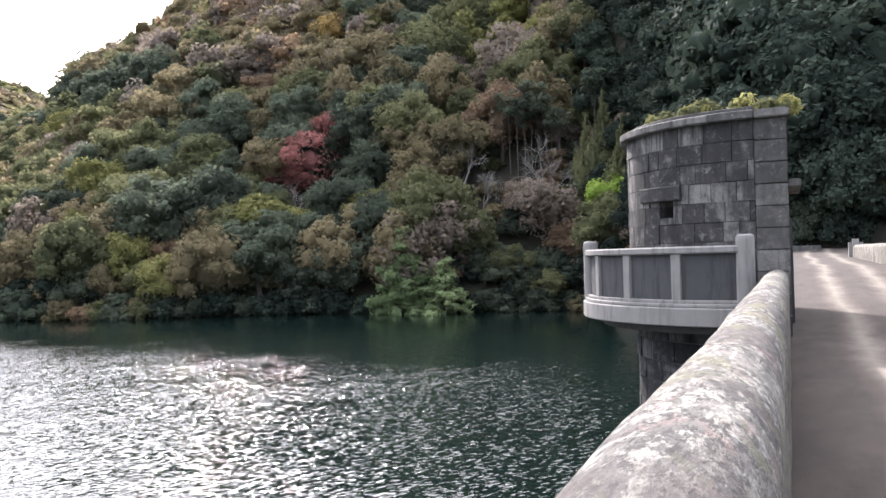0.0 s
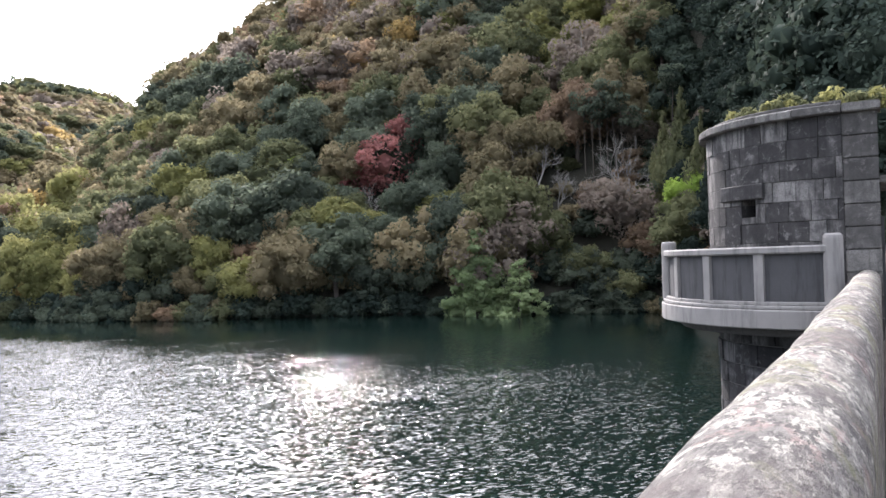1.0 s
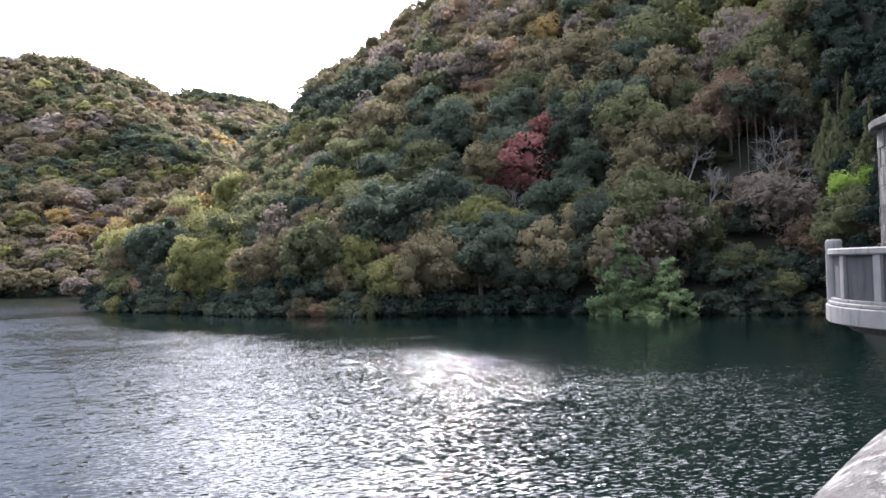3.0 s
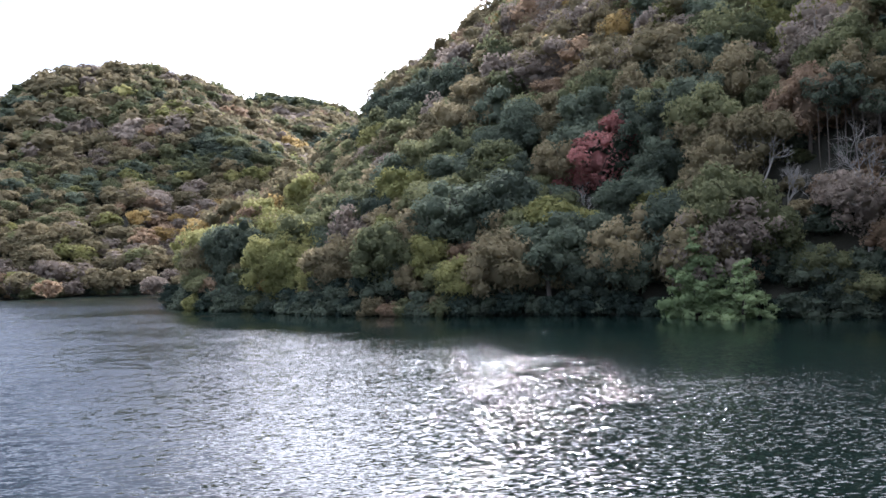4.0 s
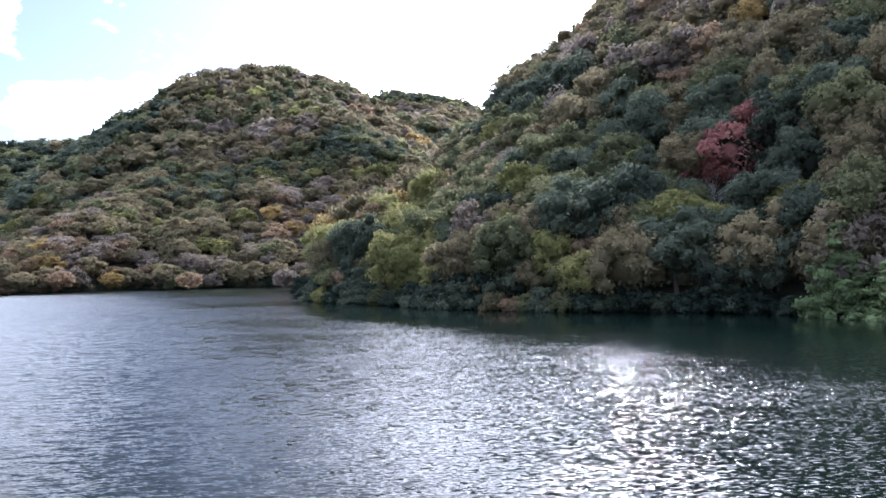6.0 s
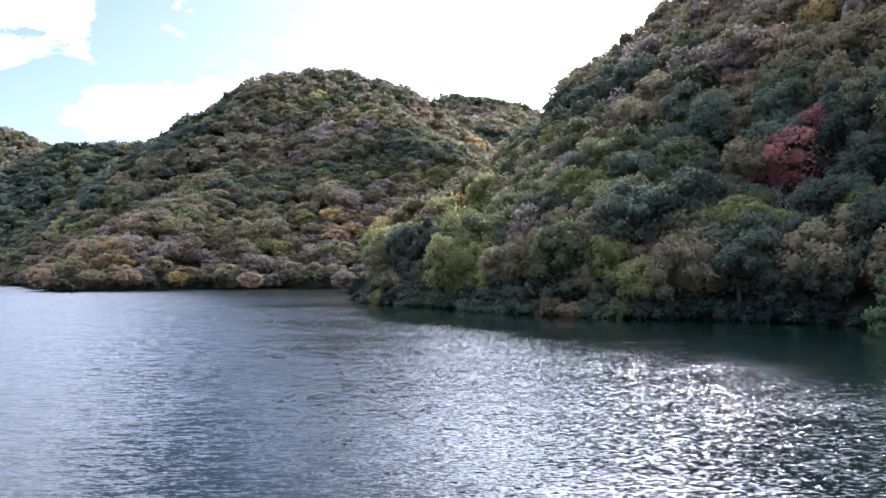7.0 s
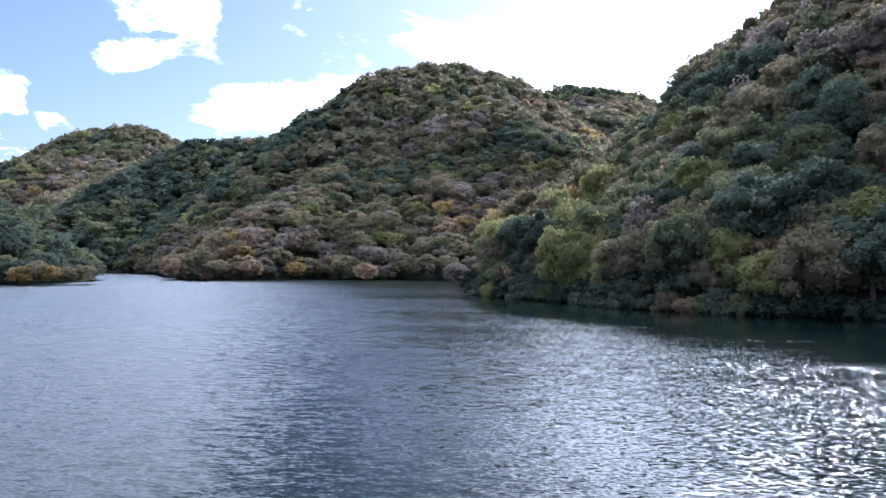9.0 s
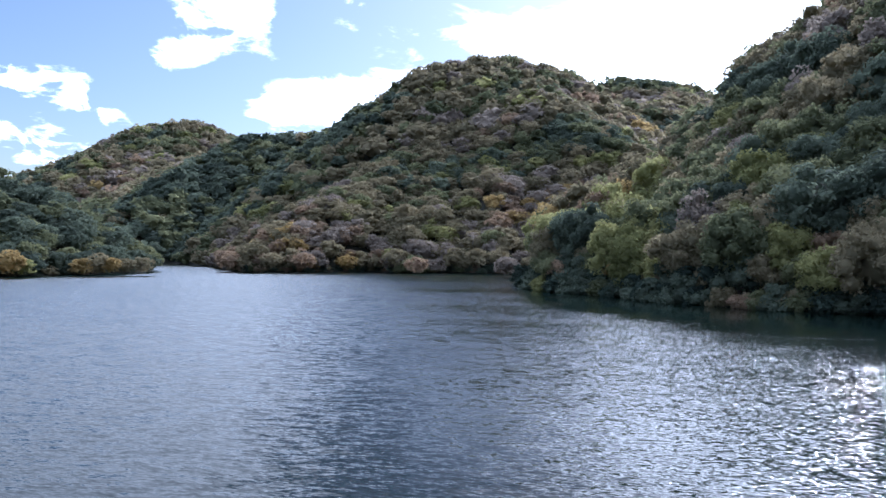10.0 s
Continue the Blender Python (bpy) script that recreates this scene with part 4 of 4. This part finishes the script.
def slender_tree(x, y, H, seed):
    """Tall thin stem in the dark grove, with a small ragged head of leaves."""
    rs = np.random.RandomState(seed)
    V, F = [], []
    p, lean = np.array([0, 0, -0.8]), rs.uniform(-0.06, 0.06, 2)
    for k in range(6):
        q = p + np.array([lean[0] + rs.uniform(-0.03, 0.03), lean[1] + rs.uniform(-0.03, 0.03), 1.0]) * H / 6
        tube(V, F, p, q, 0.11 - 0.013 * k, 0.097 - 0.013 * k, 6)
        p = q
    for k in range(4):
        a, z = rs.uniform(0, 6.28), rs.uniform(0.7, 0.95)
        s0 = np.array([lean[0] * H * z, lean[1] * H * z, H * z - 0.8])
        tube(V, F, s0, s0 + np.array([math.cos(a), math.sin(a), 0.8]) * H * 0.12, 0.035, 0.015, 4)
    ob = thing("slender_tree", (x, y, float(land(x, y))), "tall slender bare-stemmed tree in the dark grove", "tree", "slender trees in the grove")
    put("trunk", mesh_of("trunk", V, F, [BARK]), ob)
    lobes = [(p[0] + rs.uniform(-1.3, 1.3), p[1] + rs.uniform(-1.3, 1.3), p[2] + rs.uniform(-1.8, 0.9), rs.uniform(0.6, 1.1), rs.uniform(0.4, 0.8)) for _ in range(9)]
    tri = leaves(rs, lobes, 620, 0.22, 1.2)
    put("crown", mesh_of("crown", tri, np.arange(len(tri)).reshape(-1, 3), [LEAF["dark"]]), ob)


for k, az in enumerate((15.2, 15.8, 16.3, 16.9, 17.3, 17.9, 18.4, 12.6)):
    x, y = spot(az, 7.2 + (k * 5 % 4) * 0.35, 5.0)
    TAKEN += [(x, y, 2.5), (x * 0.97, y * 0.97, 4.0), (x * 0.93, y * 0.93, 3.5)]
    slender_tree(x, y, 11.0 + k * 7 % 5 * 0.8, 70 + k)

# shrubs and low boughs that hang over the waterline
random.seed(5)
az = 12.0
while az < 63.3:
    h = heading(az)
    r = np.arange(80, 230, 0.5)
    dry = np.nonzero(land(h[0] * r, h[1] * r) > LAKE + 0.25)[0]
    if not len(dry):
        break
    pine = 22.3 < az < 27.6
    for back, lo, hi in ((random.uniform(-1.6, -0.2), 0.6, 1.0), (random.uniform(2.5, 5.0), 0.8, 1.25)):
        d = r[dry[0]] + back + (4.0 if pine else 0.0)
        # mostly dark kinds: the shade along the shore is put into the leaf colours
        k = random.choice(("dark", "shade", "dark", "green", "shade", "olive" if az < 50 else "lime", "brown" if random.random() < 0.3 else "dark"))
        plant_tree(k, h[0] * d, h[1] * d, random.uniform(lo, hi), random.uniform(0, 6.28), 5 + random.randrange(2), "mound",
                   "low overhanging shrub at the waterline", "shrubs along the waterline", random.uniform(0.7, 1.1), "shrub")
    az += random.uniform(1.7, 2.6) / d * 57.3
# thicket on the lower slope behind the tower
for k in range(105):
    az, up = random.uniform(9.0, 31), random.uniform(1, 28)
    h = heading(az)
    d = float(np.interp(az, N_AZ, N_SHORE)) + up
    if float(land(h[0] * d, h[1] * d)) < LAKE + 0.3:
        continue
    plant_tree(random.choice(("dark", "green", "olive", "mauve", "brown", "dark")), h[0] * d, h[1] * d, random.uniform(0.5, 0.85), random.uniform(0, 6.28),
               5 + random.randrange(2), "mound", "dense low thicket on the slope", "thicket on the slope", random.uniform(0.7, 1.1), "shrub")
# undergrowth where the road leaves the dam
for k in range(64):
    x, y = random.uniform(-12, 16), random.uniform(61, 82)
    if (abs(x - 3.2) < 4.2 and y < 68) or float(land(x, y)) < LAKE + 2.0:
        continue
    # mostly shade-toned leaves, for the dark under the trees here
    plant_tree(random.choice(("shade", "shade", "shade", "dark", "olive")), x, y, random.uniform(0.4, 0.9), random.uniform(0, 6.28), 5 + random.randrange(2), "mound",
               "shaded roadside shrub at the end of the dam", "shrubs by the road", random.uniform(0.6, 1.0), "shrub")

for k in range(18):
    # these too carry the grove's shade in their leaf colour
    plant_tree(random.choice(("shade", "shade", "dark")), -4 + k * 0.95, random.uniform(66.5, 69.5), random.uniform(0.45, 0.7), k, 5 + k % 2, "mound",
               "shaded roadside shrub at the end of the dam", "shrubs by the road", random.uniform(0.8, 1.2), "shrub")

# ---- woods: where trees stand ----
RS = np.random.RandomState(21)


def seen(x, y, z, slack=3.0):
    """Whether the ground leaves the line from the dam to a crown free."""
    ok = np.ones(len(x), bool)
    for f in np.linspace(0.35, 0.97, 22):
        ok &= land(x * f, y * f) < EYE + (z - EYE) * f + slack
    return ok


def scatter(x0, x1, y0, y1, step):
    gx, gy = np.meshgrid(np.arange(x0, x1, step), np.arange(y0, y1, step))
    x = gx.ravel() + RS.uniform(-0.48, 0.48, gx.size) * step
    y = gy.ravel() + RS.uniform(-0.48, 0.48, gx.size) * step
    return x, y


def choose(names, weights, field):
    w = np.cumsum(weights) / np.sum(weights)
    return [names[min(int(np.searchsorted(w, f)), len(names) - 1)] for f in field]


def near_wood():
    x, y = scatter(-215, 30, 48, 275, 4.0)
    az, r, z = np.degrees(np.arctan2(-x, y)), np.hypot(x, y), land(x, y)
    shore = np.interp(az, N_AZ, N_SHORE)
    crest = np.interp(az, N_AZC, N_DIST)
    t = (r - shore) / (crest - shore)
    ok = (az > -9) & (az < 61.4) & (t < 1.05) & (z > LAKE + 0.2) & ~((np.abs(x - 2) < 9) & (y < 66)) & (t > -0.03)
    ok &= ((z - EYE) / r < math.tan(radians(26)))
    ok &= seen(x, y, z + 7)
    for tx, ty, tr in TAKEN:
        ok &= np.hypot(x - tx, y - ty) > tr
    x, y, az, r, z, t = (a[ok] for a in (x, y, az, r, z, t))
    f = np.clip(0.5 + 0.36 * wobble(x, y, 7.0, 31) + RS.uniform(-0.3, 0.3, len(x)), 0, 0.999)
    low = choose(("dark", "green", "olive", "mauve", "brown", "lime"), (0.38, 0.24, 0.15, 0.09, 0.06, 0.08), f)
    high = choose(("dark", "green", "olive", "mauve", "brown", "gold"), (0.24, 0.21, 0.25, 0.13, 0.13, 0.04), f)
    tip = choose(("dark", "green", "olive", "lime", "gold", "brown"), (0.18, 0.26, 0.22, 0.22, 0.06, 0.06), f)
    # the right-hand bank lies in shade, so all its trees get the shade-toned leaves
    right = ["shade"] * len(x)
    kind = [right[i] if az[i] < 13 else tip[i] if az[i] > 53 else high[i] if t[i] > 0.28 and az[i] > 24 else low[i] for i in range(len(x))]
    size = 0.75 + 0.95 * RS.uniform(0, 1, len(x)) ** 1.6
    order = np.argsort(t * np.where(az < 8, 3.0, 1.0))
    return [(kind[i], x[i], y[i], z[i], size[i], RS.uniform(0, 6.28), t[i]) for i in order]


def far_wood():
    out = []
    for x0, x1, y0, y1, step in ((-480, -150, -60, 320, 5.4), (-760, -200, -160, 640, 7.0), (-1150, -300, -160, 900, 10.0)):
        x, y = scatter(x0, x1, y0, y1, step)
        az, r, z = np.degrees(np.arctan2(-x, y)), np.hypot(x, y), land(x, y)
        band = {5.4: (200, 420), 7.0: (420, 640), 10.0: (640, 1130)}[step]
        ok = (az > 49) & (az < 101) & (z > LAKE - 1.2) & (r >= band[0]) & (r < band[1]) & ~((az < 62.0) & (r < 260))
        x, y, az, r, z = (a[ok] for a in (x, y, az, r, z))
        ok = seen(x, y, z + 9, 4.0)
        x, y, az, r, z = (a[ok] for a in (x, y, az, r, np.maximum(z, LAKE - 0.3)))
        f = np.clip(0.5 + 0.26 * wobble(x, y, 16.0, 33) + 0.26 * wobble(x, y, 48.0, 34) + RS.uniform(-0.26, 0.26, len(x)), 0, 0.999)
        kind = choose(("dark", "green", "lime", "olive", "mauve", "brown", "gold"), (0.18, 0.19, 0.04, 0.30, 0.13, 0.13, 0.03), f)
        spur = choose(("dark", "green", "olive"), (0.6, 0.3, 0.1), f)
        # darker mix: the shade on the ridge behind the spur is put into its species
        shaded_ridge = choose(("dark", "green", "olive", "mauve"), (0.42, 0.26, 0.18, 0.14), f)
        kind = [spur[i] if az[i] > 86.5 and r[i] < 420 else shaded_ridge[i] if az[i] > 73 and 455 < r[i] < 640 else kind[i] for i in range(len(x))]
        for i in range(len(x)):
            out.append((kind[i], x[i], y[i], z[i], RS.uniform(0.95, 1.5) * step / 5.2, RS.uniform(0, 6.28), r[i]))
    return out


def joined_wood(name, rows, label, count, size, variants=3, step=1, loose=0.45, tall=(0.8, 1.15), R=3.4, H=7.5):
    """Many trees as one mesh of leaf sprays; each tree keeps a tone of its own."""
    kinds = sorted({r[0] for r in rows})
    models = {}
    rs = np.random.RandomState(77)
    for v in range(variants):
        models[v] = crown_arrays(rs, "round", R, H, count, size, 0.82, step, loose)
    V, F, M, T, n = [], [], [], [], 0
    for k, x, y, z, s, turn, _ in rows:
        v, f = models[rs.randint(variants)]
        c, d = math.cos(turn) * s, math.sin(turn) * s
        w = np.stack([v[:, 0] * c - v[:, 1] * d + x, v[:, 0] * d + v[:, 1] * c + y, v[:, 2] * s * rs.uniform(*tall) + z], 1)
        V.append(w), F.append(f + n)
        M.append(np.full(len(f), kinds.index(k)))
        T.append(np.full(len(w), rs.uniform(0, 1), dtype=np.float32))
        n += len(w)
    me = mesh_of(name, np.concatenate(V), np.concatenate(F), [LEAF[k] for k in kinds], np.concatenate(M))
    me.attributes.new("tree_tone", "FLOAT", "POINT").data.foreach_set("value", np.concatenate(T))
    return tagged(put(name, me), label, "woods", kind="stuff")


near = near_wood()
NEAREST = 230
for k, x, y, z, s, turn, _ in near[:NEAREST]:
    plant_tree(k, x, y, s, turn, random.randrange(3), tall=random.uniform(0.85, 1.15))
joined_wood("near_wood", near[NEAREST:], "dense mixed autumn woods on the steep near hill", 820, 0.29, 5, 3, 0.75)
far = far_wood()
# low trees all along the further shore
for az in np.arange(62.4, 97.5, 0.42):
    h = heading(float(az))
    r = np.arange(212, 330, 1.0)
    dry = np.nonzero(land(h[0] * r, h[1] * r) > LAKE + 0.2)[0]
    if len(dry):
        d = r[dry[0]] + RS.uniform(-0.5, 1.5)
        far.append((("dark", "green", "olive", "dark", "brown")[RS.randint(5)], h[0] * d, h[1] * d, LAKE - 0.6, RS.uniform(0.5, 0.85), az, d))
# golden trees along the low shore to the left
for az, r, k, size in ((96.6, 236, "gold", 1.2), (95.8, 240, "lime", 1.0), (92.3, 246, "gold", 1.0), (91.4, 247, "olive", 1.1), (90.6, 248, "gold", 0.9),
                       (89.6, 250, "olive", 0.9), (88.6, 252, "olive", 0.9), (69.9, 262, "brown", 1.1), (63.6, 258, "mauve", 1.3)):
    h = heading(az)
    far.append((k, h[0] * r, h[1] * r, max(float(land(h[0] * r, h[1] * r)), LAKE), size, az, r))
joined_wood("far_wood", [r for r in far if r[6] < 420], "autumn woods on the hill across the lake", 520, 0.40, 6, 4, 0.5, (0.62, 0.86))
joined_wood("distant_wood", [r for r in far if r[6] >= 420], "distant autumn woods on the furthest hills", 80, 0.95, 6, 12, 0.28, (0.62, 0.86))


# ---- weeds on the tower's roof ----
def roof_weeds():
    rs = np.random.RandomState(8)
    V, M = [], []
    for k in range(64):
        th = rs.uniform(2, 62) if k < 50 else rs.uniform(62, 120)
        rr = rs.uniform(R_WALL - 0.75, R_WALL - 0.18)
        x, y, _ = ring_point(rr, th, 0)
        if k % 6 == 0:
            x, y = rs.uniform(-0.5, 0.08), CY - rr + rs.uniform(0, 0.5)
        s = rs.uniform(0.4, 0.95) * (1.0 if th < 40 else 0.75)
        lobes = [(x + rs.uniform(-0.1, 0.1), y + rs.uniform(-0.1, 0.1), Z_CAP1 + 0.05 + 0.16 * s * q, 0.15 * s, 0.13 * s) for q in (0.3, 0.9, 1.4)]
        tri = leaves(rs, lobes, 60, 0.035, 2.6, 0.1)
        V.append(tri)
        M.append(np.full(len(tri) // 3, rs.choice((0, 0, 0, 1, 1))))
    V = np.concatenate(V)
    me = mesh_of("roof_weeds", V, np.arange(len(V)).reshape(-1, 3), [LEAF["green"], LEAF["lime"], LEAF["brown"]], np.concatenate(M))
    tagged(put("roof_weeds", me), "yellow-green weeds and ferns growing on the tower roof", "weeds", kind="stuff")


roof_weeds()
